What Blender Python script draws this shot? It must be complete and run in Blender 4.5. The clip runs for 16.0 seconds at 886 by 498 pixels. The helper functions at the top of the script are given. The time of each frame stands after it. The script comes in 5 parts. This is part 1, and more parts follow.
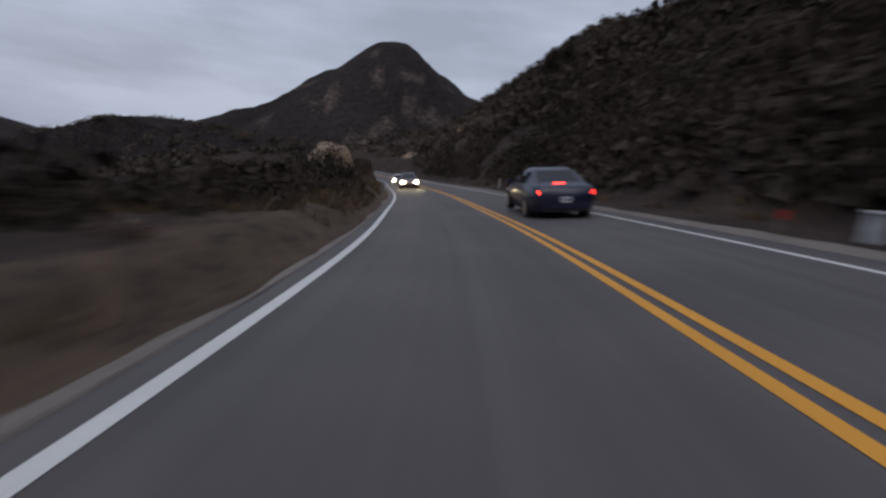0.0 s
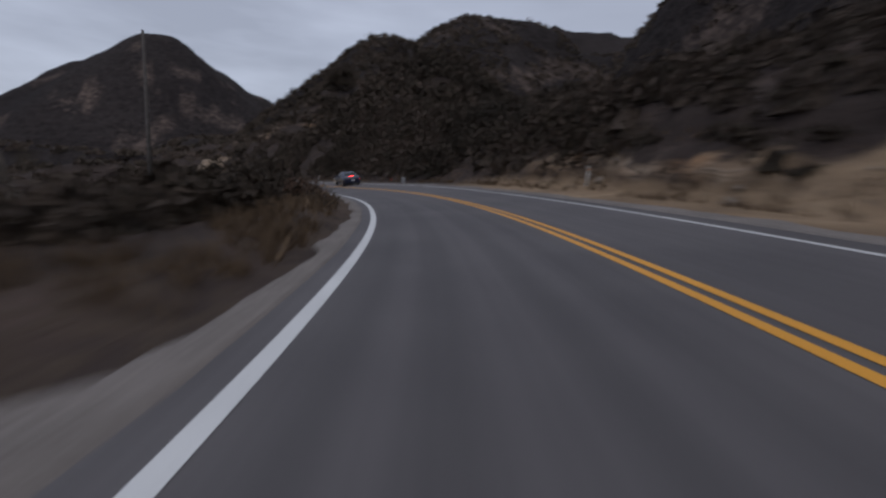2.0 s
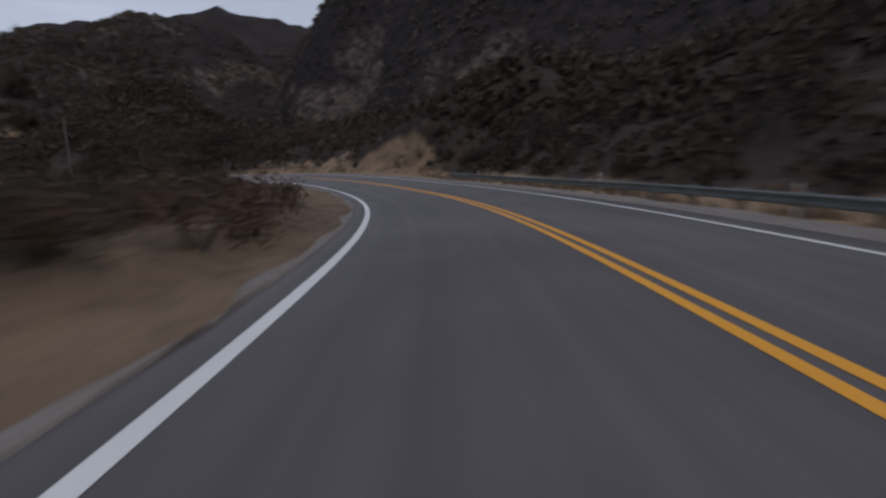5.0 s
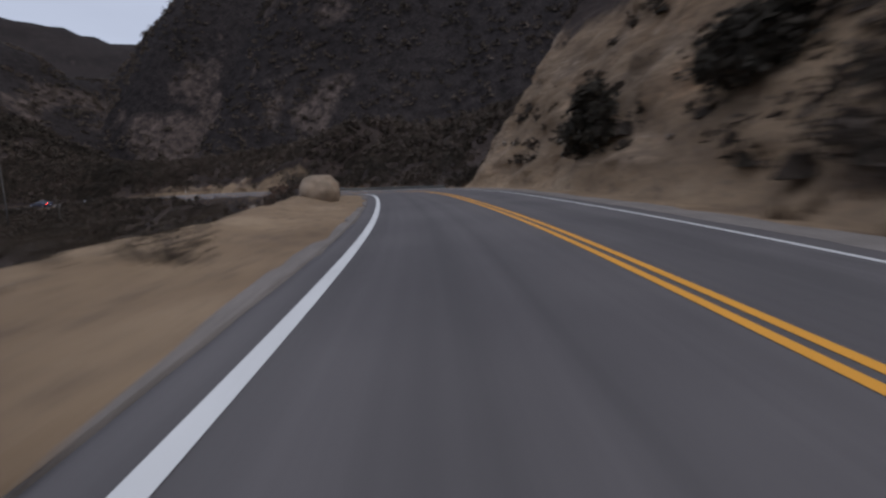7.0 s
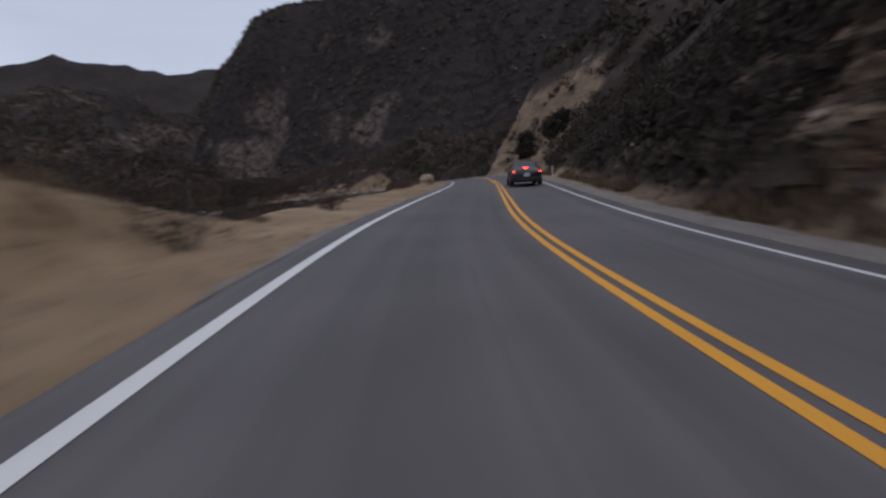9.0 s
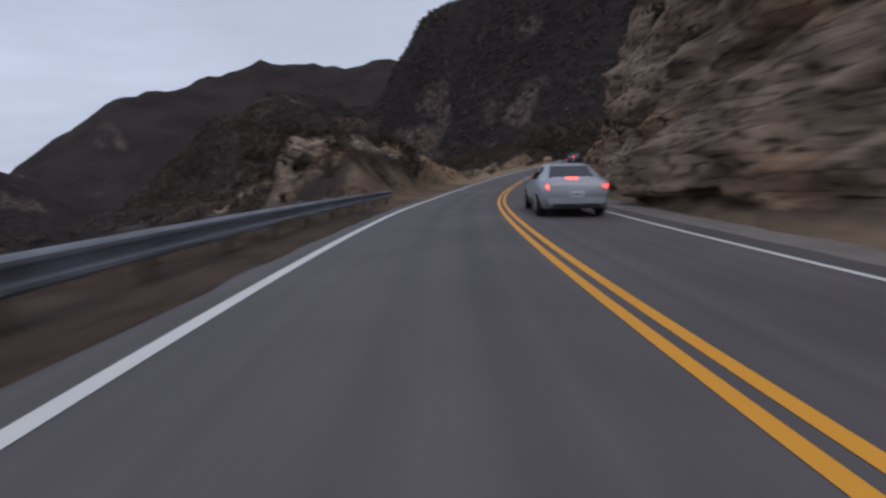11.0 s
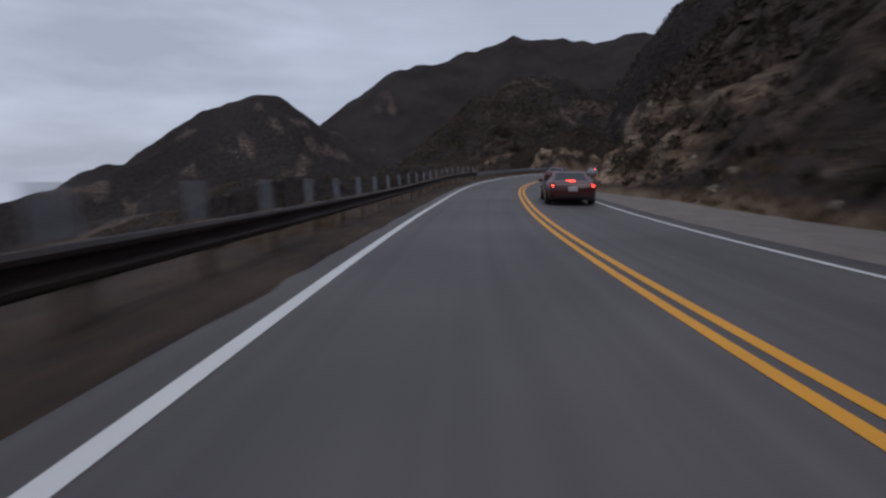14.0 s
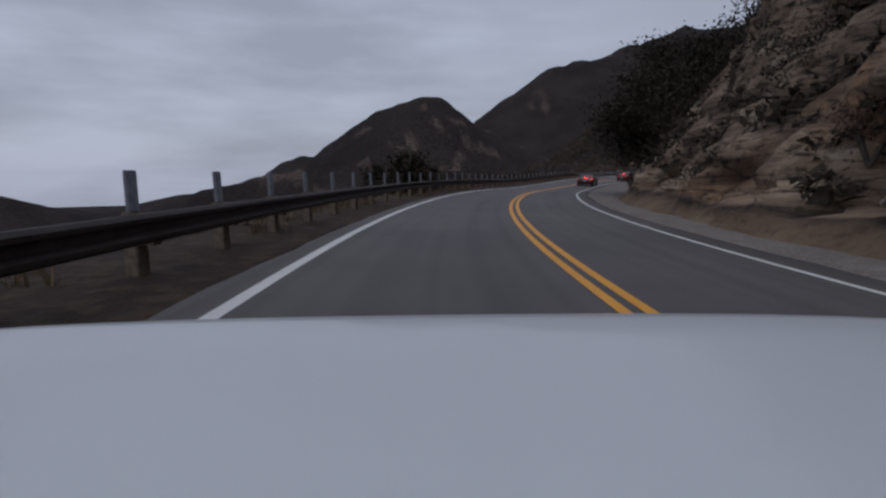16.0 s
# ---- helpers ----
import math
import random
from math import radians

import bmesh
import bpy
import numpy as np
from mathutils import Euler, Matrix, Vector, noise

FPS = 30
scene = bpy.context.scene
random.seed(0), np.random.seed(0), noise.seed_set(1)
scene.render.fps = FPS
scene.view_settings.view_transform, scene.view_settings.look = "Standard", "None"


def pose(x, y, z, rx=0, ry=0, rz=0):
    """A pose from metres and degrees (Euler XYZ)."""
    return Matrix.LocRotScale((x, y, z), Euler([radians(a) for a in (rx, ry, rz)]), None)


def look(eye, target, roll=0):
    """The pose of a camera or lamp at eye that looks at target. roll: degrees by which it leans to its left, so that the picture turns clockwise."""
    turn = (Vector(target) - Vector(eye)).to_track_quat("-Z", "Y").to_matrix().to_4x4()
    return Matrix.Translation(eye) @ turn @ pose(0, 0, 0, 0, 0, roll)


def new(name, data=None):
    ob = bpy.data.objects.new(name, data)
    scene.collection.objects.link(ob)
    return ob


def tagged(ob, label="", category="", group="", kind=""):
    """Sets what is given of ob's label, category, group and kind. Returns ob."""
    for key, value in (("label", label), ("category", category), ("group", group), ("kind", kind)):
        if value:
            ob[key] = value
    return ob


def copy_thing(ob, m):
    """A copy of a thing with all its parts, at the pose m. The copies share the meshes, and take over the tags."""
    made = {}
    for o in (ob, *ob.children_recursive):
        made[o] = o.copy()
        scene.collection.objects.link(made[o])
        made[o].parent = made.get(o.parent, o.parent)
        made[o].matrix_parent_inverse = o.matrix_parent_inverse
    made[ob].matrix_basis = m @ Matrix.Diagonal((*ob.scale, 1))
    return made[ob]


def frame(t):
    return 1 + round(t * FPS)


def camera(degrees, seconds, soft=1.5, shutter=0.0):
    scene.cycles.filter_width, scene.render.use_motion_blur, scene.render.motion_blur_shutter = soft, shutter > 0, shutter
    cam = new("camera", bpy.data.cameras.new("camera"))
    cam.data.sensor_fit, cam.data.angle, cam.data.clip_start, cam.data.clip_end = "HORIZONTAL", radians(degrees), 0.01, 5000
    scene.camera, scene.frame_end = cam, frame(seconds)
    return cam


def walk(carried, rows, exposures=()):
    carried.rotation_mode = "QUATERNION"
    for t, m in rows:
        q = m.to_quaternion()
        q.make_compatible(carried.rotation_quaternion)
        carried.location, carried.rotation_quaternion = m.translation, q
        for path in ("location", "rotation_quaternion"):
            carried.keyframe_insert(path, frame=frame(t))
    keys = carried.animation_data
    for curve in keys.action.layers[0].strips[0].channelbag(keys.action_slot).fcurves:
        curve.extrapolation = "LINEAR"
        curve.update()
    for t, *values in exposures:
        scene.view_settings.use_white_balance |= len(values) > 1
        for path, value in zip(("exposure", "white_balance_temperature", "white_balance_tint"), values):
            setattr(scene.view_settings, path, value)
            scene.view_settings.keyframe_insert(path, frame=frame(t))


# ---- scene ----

# ---------------------------------------------------------------- the road's line and the drive
# Knots by the second of the drive; the road's stations are named by the same seconds ("tau").
HEADING = [0.51, 1.94, 2.69, 2.66, 1.79, 0.35, -1.55, -3.88, -7.57, -12.48, -18.85, -24.2, -28.98, -33.84, -39.31, -45.81, -52.11, -58.24,
    -64.06, -71.35, -76.15, -79.2, -81.86, -83.04, -82.16, -79.87, -75.5, -70.62, -66.14, -62.39, -58.68, -54.88, -49.77, -45.24,
    -41.69, -37.82, -34.32, -30.45, -26.05, -20.77, -15.27]
LATERAL = [2.02, 2.01, 1.99, 1.98, 2.01, 1.92, 1.81, 1.91, 1.9, 2.04, 2.35, 2.51, 2.42, 2.21, 2.2, 2.22, 2.35, 2.29, 2.05, 2.22, 2.26, 2.4,
    2.37, 2.35, 2.15, 1.81, 1.78, 1.66, 1.56, 1.5, 1.43, 1.46, 1.52, 1.71, 1.95, 1.99, 1.9, 1.66, 1.47, 1.54, 1.74, 1.84]
BANK = [8.02, 6.12, 5.21, 3.99, 2.96, 1.33, 0.16, -1.57, -4.91, -6.2, -6.78, -7.12, -5.66, -2.77, -2.19, -1.94, -1.7]
GRADE = [-3.23, -1.69, -0.97, -0.15, -1.38, -1.7, 0.98, 1.34, 1.18, 1.05, -1.17, 0.06, 0.2, 0.35, -1.57, -0.09, -0.6]
# how the car's body pitched, yawed and rolled on its springs: seconds, then degrees
SWAY_AT = [0.0, 0.5, 1.0, 1.5, 2.0, 2.5, 3.0, 3.5, 4.0, 4.5, 5.0, 7.5, 8.0, 8.5, 11.0, 11.5, 12.0, 12.5, 13.0, 13.5, 14.0, 14.5, 15.0, 15.5, 16.0]
NOD = [1.62, 1.03, 0.77, 0.59, 0.5, 0.39, -0.34, 0.39, 0.66, 0.42, 0.27, -0.82, -0.64, -0.26, 0.44, 0.6, 0.66, 0.57, 0.48, 1.21, 1.59,
    0.49, -0.08, 0.19, 0.67]
YAWING = [1.34, 1.02, 0.85, 0.65, -0.85, -1.27, -0.68, -0.08, 0.45, 0.14, -0.05, -1.61, -2.09, -2.58, -0.63, -0.3, -1.04, -0.85, 0.37, 0.69,
    0.75, 0.23, -0.49, -1.08, -1.24]
ROLLING = [-0.31, -0.52, -0.69, -0.59, -0.55, -0.88, -0.57, -1.24, -1.23, -0.42, -0.94, 1.17, 1.45, 1.02, 0.07, 0.03, 0.95, 0.58, -0.23, 0.32,
    0.86, 0.59, 1.08, 2.11, 2.13]
EYE, TILT, LEAN, FOV = 1.118, -9.14, -1.18, 85.39
DT = 0.05
TAU = np.arange(-12.0, 19.0 + 1e-6, DT)


def spline(start, step, knots, t):
    """Catmull-Rom through evenly spaced knots, held straight past the ends."""
    k = np.asarray(knots, float)
    u = (np.asarray(t, float) - start) / step
    lo, hi = u < 0, u > len(k) - 1
    v = np.clip(u, 0, len(k) - 1 - 1e-9)
    i = v.astype(int)
    f = v - i
    e = np.concatenate([[2 * k[0] - k[1]], k, [2 * k[-1] - k[-2]]])
    a, b, c, d = e[i], e[i + 1], e[i + 2], e[i + 3]
    r = 0.5 * (2 * b + (c - a) * f + (2 * a - 5 * b + 4 * c - d) * f * f + (3 * b - a - 3 * c + d) * f ** 3)
    return np.where(lo, k[0], np.where(hi, k[-1], r))


YAW = spline(-4, 0.5, HEADING, TAU)
YAW = np.where(TAU < -4, HEADING[0] + (-4 - TAU) * 9.0, YAW)             # the road swings round the spur further back
YAW = np.where(TAU > 16, HEADING[-1] + (TAU - 16) * 8.0, YAW)
HEAD = np.radians(YAW + -0.05)
SPEED = np.interp(TAU, [0, 8, 16], [18.68, 19.61, 19.82])
SIDE = spline(-4, 0.5, LATERAL, TAU)
BNK = np.radians(spline(0, 1.0, BANK, TAU))
GRD = np.radians(np.interp(TAU, np.arange(17), GRADE))


def integrate(v):
    s = np.concatenate([[0], np.cumsum((v[1:] + v[:-1]) / 2) * DT])
    return s - np.interp(0, TAU, s)


PX, PY = integrate(np.sin(HEAD) * SPEED), integrate(-np.cos(HEAD) * SPEED)
PZ = integrate(-np.sin(np.where(TAU < 0, GRD * np.clip(1 + (TAU + 4) / 3, 0, 1), GRD)) * 16)
CX, CY = PX + SIDE * np.cos(HEAD), PY + SIDE * np.sin(HEAD)        # the yellow line
STATION = integrate(SPEED)


def at(tau, table):
    return np.interp(tau, TAU, table)


def place(tau, u, dz=0.0):
    """A point of the road's plane u metres right of the yellow line at station tau, dz above it (arrays too)."""
    hd, bk = at(tau, HEAD), at(tau, BNK)
    x = at(tau, CX) + u * np.cos(hd)
    y = at(tau, CY) + u * np.sin(hd)
    roll = np.clip(u, -6, 6) * np.sin(bk)
    return x, y, at(tau, PZ) + roll + dz


def camera_row(t):
    hd, bk = float(at(t, HEAD)), float(at(t, BNK))
    x, y, z = float(at(t, PX)), float(at(t, PY)), float(at(t, PZ)) + EYE - float(at(t, SIDE)) * math.sin(bk)
    nod, yawing, rolling = (float(np.interp(t, SWAY_AT, k)) for k in (NOD, YAWING, ROLLING))
    pitch = TILT + math.degrees(float(at(t, GRD))) + nod
    turn = pose(0, 0, 0, 90 + pitch, 0, float(at(t, YAW)) + yawing) @ pose(0, 0, 0, 0, 0, LEAN + math.degrees(bk) + rolling)
    return t, Matrix.Translation((x, y, z)) @ turn


cam = camera(FOV, 16.0, soft=2.5, shutter=0.8)
walk(cam, [camera_row(i * 0.25) for i in range(64)] + [(15.967, camera_row(16.0)[1]), camera_row(16.0)],          # the drive comes to rest
     [(0.0, 0.1), (4.5, 0.17), (7.5, 0.5), (8.5, 0.5), (11.0, 0.46), (12.5, 0.26), (14.5, 0.16), (16.0, -0.08)])

# ---------------------------------------------------------------- dusk under an overcast sky
world = bpy.data.worlds.new("dusk")
scene.world = world
world.use_nodes = True
wn, wl = world.node_tree.nodes, world.node_tree.links
wn.clear()
sky = wn.new("ShaderNodeTexSky")
sky.sky_type, sky.sun_disc, sky.sun_elevation, sky.sun_rotation = "NISHITA", False, radians(14), radians(200)
sky.air_density, sky.dust_density = 1.0, 2.0
dull = wn.new("ShaderNodeMixRGB")
dull.inputs[0].default_value = 0.93
geo_w = wn.new("ShaderNodeTexCoord")
stretch = wn.new("ShaderNodeMapping")
stretch.inputs["Scale"].default_value = (1.6, 1.6, 7.0)
cloud = wn.new("ShaderNodeTexNoise")
cloud.inputs["Scale"].default_value, cloud.inputs["Detail"].default_value, cloud.inputs["Roughness"].default_value = 1.7, 7.0, 0.52
ramp = wn.new("ShaderNodeValToRGB")
ramp.color_ramp.elements[0].position, ramp.color_ramp.elements[0].color = 0.36, (3.25, 3.54, 4.48, 1)
ramp.color_ramp.elements[1].position, ramp.color_ramp.elements[1].color = 0.66, (4.6, 5.02, 6.25, 1)
back = wn.new("ShaderNodeBackground")
back.inputs[1].default_value = 0.1
wout = wn.new("ShaderNodeOutputWorld")
wl.new(geo_w.outputs["Generated"], stretch.inputs[0])
wl.new(stretch.outputs[0], cloud.inputs["Vector"])
axes = wn.new("ShaderNodeSeparateXYZ")
east = wn.new("ShaderNodeMapRange")
for slot, value in zip((1, 2, 3, 4), (0.15, 0.7, 0.0, 0.8)):
    east.inputs[slot].default_value = value
thin = wn.new("ShaderNodeMixRGB")
thin.inputs[2].default_value = (0.45, 0.45, 0.45, 1)
wl.new(geo_w.outputs["Generated"], axes.inputs[0])
wl.new(axes.outputs["X"], east.inputs[0])
wl.new(east.outputs[0], thin.inputs[0])
wl.new(cloud.outputs["Fac"], thin.inputs[1])
wl.new(thin.outputs[0], ramp.inputs[0])
wl.new(sky.outputs[0], dull.inputs[1])
wl.new(ramp.outputs[0], dull.inputs[2])
wl.new(dull.outputs[0], back.inputs[0])
wl.new(back.outputs[0], wout.inputs[0])
sun = new("sun", bpy.data.lights.new("sun", "SUN"))
sun.data.energy, sun.data.angle, sun.data.color = 0.55, radians(40), (1.0, 0.96, 0.93)
sun.matrix_world = look((0, 0, 300), (60, 160, 0))

# ---------------------------------------------------------------- materials
MATS = {}


def material(name, build):
    if name not in MATS:
        m = bpy.data.materials.new(name)
        m.use_nodes = True
        n = m.node_tree.nodes
        build(m.node_tree, n["Principled BSDF"], n, m.node_tree.links)
        MATS[name] = m
    return MATS[name]


def node(t, kind, **values):
    n = t.nodes.new(kind)
    for k, v in values.items():
        n.inputs[k].default_value = v
    return n


def coords(t, kind="Object", scale=(1, 1, 1)):
    c = t.nodes.new("ShaderNodeTexCoord")
    m = t.nodes.new("ShaderNodeMapping")
    m.inputs["Scale"].default_value = scale
    t.links.new(c.outputs[kind], m.inputs[0])
    return m.outputs[0]


def grain(t, vec, scale, detail=5.0, rough=0.55):
    n = node(t, "ShaderNodeTexNoise", Scale=scale, Detail=detail, Roughness=rough)
    t.links.new(vec, n.inputs["Vector"])
    return n.outputs["Fac"]


def shades(t, fac, *stops):
    r = t.nodes.new("ShaderNodeValToRGB")
    e = r.color_ramp.elements
    while len(e) < len(stops):
        e.new(0.5)
    for el, (p, c) in zip(e, stops):
        el.position, el.color = p, (*c, 1)
    t.links.new(fac, r.inputs[0])
    return r.outputs[0]


def blend(t, fac, a, b, mode="MIX"):
    m = t.nodes.new("ShaderNodeMixRGB")
    m.blend_type = mode
    for k, v in ((0, fac), (1, a), (2, b)):
        if isinstance(v, (int, float)):
            m.inputs[k].default_value = v
        elif isinstance(v, tuple):
            m.inputs[k].default_value = (*v, 1)
        else:
            t.links.new(v, m.inputs[k])
    return m.outputs[0]


def relief(t, height, bsdf, strength, distance):
    b = node(t, "ShaderNodeBump", Strength=strength, Distance=distance)
    t.links.new(height, b.inputs["Height"])
    t.links.new(b.outputs[0], bsdf.inputs["Normal"])


def attribute(t, name):
    a = t.nodes.new("ShaderNodeAttribute")
    a.attribute_name = name
    return a.outputs["Fac"]


def steps(t, fac, low, high):
    m = t.nodes.new("ShaderNodeMapRange")
    m.inputs[1].default_value, m.inputs[2].default_value = low, high
    t.links.new(fac, m.inputs[0])
    return m.outputs[0]


def asphalt(t, b, n, l):
    v = coords(t)
    along = t.nodes.new("ShaderNodeUVMap")
    along.uv_map = "lane"
    fine = grain(t, v, 60, 3)
    big = grain(t, v, 0.35, 4)
    strip = t.nodes.new("ShaderNodeMapping")
    strip.inputs["Scale"].default_value = (0.02, 2.2, 1)
    l.new(along.outputs[0], strip.inputs[0])
    ruts = grain(t, strip.outputs[0], 1.0, 3)
    c = shades(t, fine, (0.3, (0.0755, 0.0678, 0.0704)), (0.7, (0.124, 0.1125, 0.1145)))
    c = blend(t, 0.6, c, shades(t, big, (0.35, (0.0715, 0.0640, 0.0662)), (0.7, (0.126, 0.1145, 0.1135))))
    c = blend(t, 0.6, c, shades(t, ruts, (0.36, (0.70, 0.70, 0.70)), (0.64, (1.14, 1.14, 1.14))), "MULTIPLY")
    l.new(c, b.inputs["Base Color"])
    b.inputs["Roughness"].default_value = 0.72
    relief(t, fine, b, 0.35, 0.01)


def paint(base, worn):
    def build(t, b, n, l):
        v = coords(t)
        chip = grain(t, v, 14, 6, 0.7)
        c = shades(t, grain(t, v, 1.3, 4), (0.3, tuple(x * 0.86 for x in base)), (0.75, base))
        c = blend(t, steps(t, chip, 0.60, 0.70), c, worn)
        l.new(c, b.inputs["Base Color"])
        b.inputs["Roughness"].default_value = 0.6
        relief(t, chip, b, 0.3, 0.004)
    return build


def slope(t, b, n, l):
    """Soil, brush litter, dry grass and rock of the hillsides; the masks 'rock' and 'dirt' say which lies where."""
    v = coords(t)
    big, mid, fine = grain(t, v, 0.05, 5), grain(t, v, 0.35, 6, 0.6), grain(t, v, 3.0, 6, 0.65)
    soil = shades(t, mid, (0.30, (0.0367, 0.0276, 0.0244)), (0.52, (0.0631, 0.0459, 0.0399)), (0.72, (0.117, 0.0826, 0.0666)))
    soil = blend(t, steps(t, fine, 0.42, 0.62), soil, (0.0407, 0.0316, 0.0267))
    dirt = shades(t, mid, (0.25, (0.187, 0.129, 0.083)), (0.55, (0.298, 0.21, 0.134)), (0.8, (0.432, 0.32, 0.212)))
    dirt = blend(t, steps(t, fine, 0.5, 0.75), dirt, (0.12, 0.0876, 0.0686))
    lay = t.nodes.new("ShaderNodeMapping")
    lay.inputs["Rotation"].default_value, lay.inputs["Scale"].default_value = (0.5, 0.35, 0.3), (0.35, 0.35, 1.6)
    l.new(v, lay.inputs[0])
    bed = grain(t, lay.outputs[0], 0.9, 8, 0.68)
    rock = shades(t, bed, (0.30, (0.0721, 0.0539, 0.0432)), (0.45, (0.18, 0.13, 0.0959)), (0.58, (0.339, 0.251, 0.179)), (0.74, (0.52, 0.45, 0.37)))
    rust = blend(t, steps(t, grain(t, v, 0.22, 4), 0.5, 0.68), rock, blend(t, 1.0, rock, (1.0, 0.80, 0.62), "MULTIPLY"))
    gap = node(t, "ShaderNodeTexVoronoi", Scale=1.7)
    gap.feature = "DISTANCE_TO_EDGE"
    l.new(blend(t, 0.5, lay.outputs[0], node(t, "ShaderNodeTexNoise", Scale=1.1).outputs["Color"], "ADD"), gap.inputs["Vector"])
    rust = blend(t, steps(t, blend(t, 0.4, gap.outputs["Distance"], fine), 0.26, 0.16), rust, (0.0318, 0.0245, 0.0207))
    rough_edge = blend(t, 0.45, attribute(t, "rock"), mid, "ADD")
    c = blend(t, steps(t, blend(t, 0.6, attribute(t, "dirt"), fine, "ADD"), 0.55, 0.85), soil, dirt)
    c = blend(t, steps(t, rough_edge, 0.62, 0.80), c, rust)
    c = blend(t, 0.35, c, shades(t, big, (0.35, (0.55, 0.55, 0.55)), (0.65, (1.2, 1.2, 1.2))), "MULTIPLY")
    l.new(c, b.inputs["Base Color"])
    b.inputs["Roughness"].default_value = 0.95
    b.inputs["Specular IOR Level"].default_value = 0.15
    h = blend(t, 0.5, fine, bed)
    relief(t, h, b, 0.8, 0.35)


def far_hill(t, b, n, l):
    """Chaparral slopes far off: dark brush in clumps over pale soil and rock bands."""
    v = coords(t)
    clump = node(t, "ShaderNodeTexVoronoi", Scale=0.16)
    l.new(blend(t, 0.6, v, node(t, "ShaderNodeTexNoise", Scale=0.3).outputs["Color"], "ADD"), clump.inputs["Vector"])
    mid, big = grain(t, v, 0.03, 7, 0.62), grain(t, v, 0.008, 5)
    fine = grain(t, v, 0.25, 6, 0.7)
    brush = shades(t, clump.outputs["Distance"], (0.15, (0.0275, 0.0238, 0.0240)), (0.7, (0.0425, 0.0366, 0.0366)))
    brush = blend(t, steps(t, fine, 0.45, 0.7), brush, (0.052, 0.0437, 0.0430))
    speck = grain(t, v, 1.1, 4, 0.7)
    brush = blend(t, 0.8, brush, shades(t, speck, (0.40, (0.5, 0.5, 0.48)), (0.62, (1.4, 1.36, 1.3))), "MULTIPLY")
    pale = shades(t, fine, (0.38, (0.0461, 0.0369, 0.0338)), (0.72, (0.182, 0.138, 0.117)))
    c = blend(t, steps(t, blend(t, 0.35, mid, fine), 0.60, 0.68), brush, pale)
    c = blend(t, steps(t, blend(t, 0.75, blend(t, 0.5, mid, fine), attribute(t, "rock"), "MULTIPLY"), 0.24, 0.46), c, pale)
    c = blend(t, 0.6, c, shades(t, big, (0.36, (0.62, 0.62, 0.64)), (0.64, (1.25, 1.25, 1.25))), "MULTIPLY")
    l.new(c, b.inputs["Base Color"])
    b.inputs["Roughness"].default_value = 1.0
    b.inputs["Specular IOR Level"].default_value = 0.05
    relief(t, blend(t, 0.5, clump.outputs["Distance"], fine), b, 1.0, 3.0)


def gravel(t, b, n, l):
    v = coords(t)
    stone = node(t, "ShaderNodeTexVoronoi", Scale=22.0)
    l.new(v, stone.inputs["Vector"])
    c = shades(t, grain(t, v, 1.2, 6), (0.3, (0.119, 0.099, 0.0857)), (0.7, (0.216, 0.183, 0.164)))
    c = blend(t, 0.35, c, shades(t, stone.outputs["Color"], (0.2, (0.0824, 0.0742, 0.0679)), (0.8, (0.288, 0.267, 0.247))))
    l.new(c, b.inputs["Base Color"])
    b.inputs["Roughness"].default_value = 0.92
    relief(t, stone.outputs["Distance"], b, 0.5, 0.02)


def leaves(dark, light):
    def build(t, b, n, l):
        g = t.nodes.new("ShaderNodeNewGeometry")
        o = t.nodes.new("ShaderNodeObjectInfo")
        c = shades(t, g.outputs["Random Per Island"], (0.0, dark), (1.0, light))
        c = blend(t, 0.35, c, shades(t, o.outputs["Random"], (0, (0.75, 0.7, 0.65)), (1, (1.25, 1.2, 1.05))), "MULTIPLY")
        l.new(c, b.inputs["Base Color"])
        b.inputs["Roughness"].default_value = 0.8
        b.inputs["Specular IOR Level"].default_value = 0.2
    return build


def brush_clump(level, bump):
    """Twiggy brush: olive, red-brown and grey bushes side by side."""
    def build(t, b, n, l):
        v = coords(t)
        g = t.nodes.new("ShaderNodeNewGeometry")
        tones = ((0.30, (0.0471, 0.039, 0.0325)), (0.42, (0.0640, 0.0535, 0.043)), (0.52, (0.0820, 0.0635, 0.0525)), (0.62, (0.098, 0.0795, 0.069)), (0.74, (0.135, 0.105, 0.086)))
        bush = blend(t, 0.22, grain(t, v, 0.55, 3, 0.5), g.outputs["Random Per Island"])
        c = shades(t, bush, *((p, tuple(x * level for x in k)) for p, k in tones))
        f = grain(t, v, 2.6, 5, 0.7)
        c = blend(t, 0.4, c, shades(t, f, (0.35, (0.5, 0.5, 0.48)), (0.65, (1.3, 1.3, 1.25))), "MULTIPLY")
        patch = grain(t, v, 0.045, 4)
        c = blend(t, 0.8, c, shades(t, patch, (0.36, (0.62, 0.64, 0.62)), (0.64, (1.32, 1.26, 1.22))), "MULTIPLY")
        l.new(c, b.inputs["Base Color"])
        b.inputs["Roughness"].default_value = 0.95
        b.inputs["Specular IOR Level"].default_value = 0.1
        relief(t, f, b, 1.0, bump)
    return build


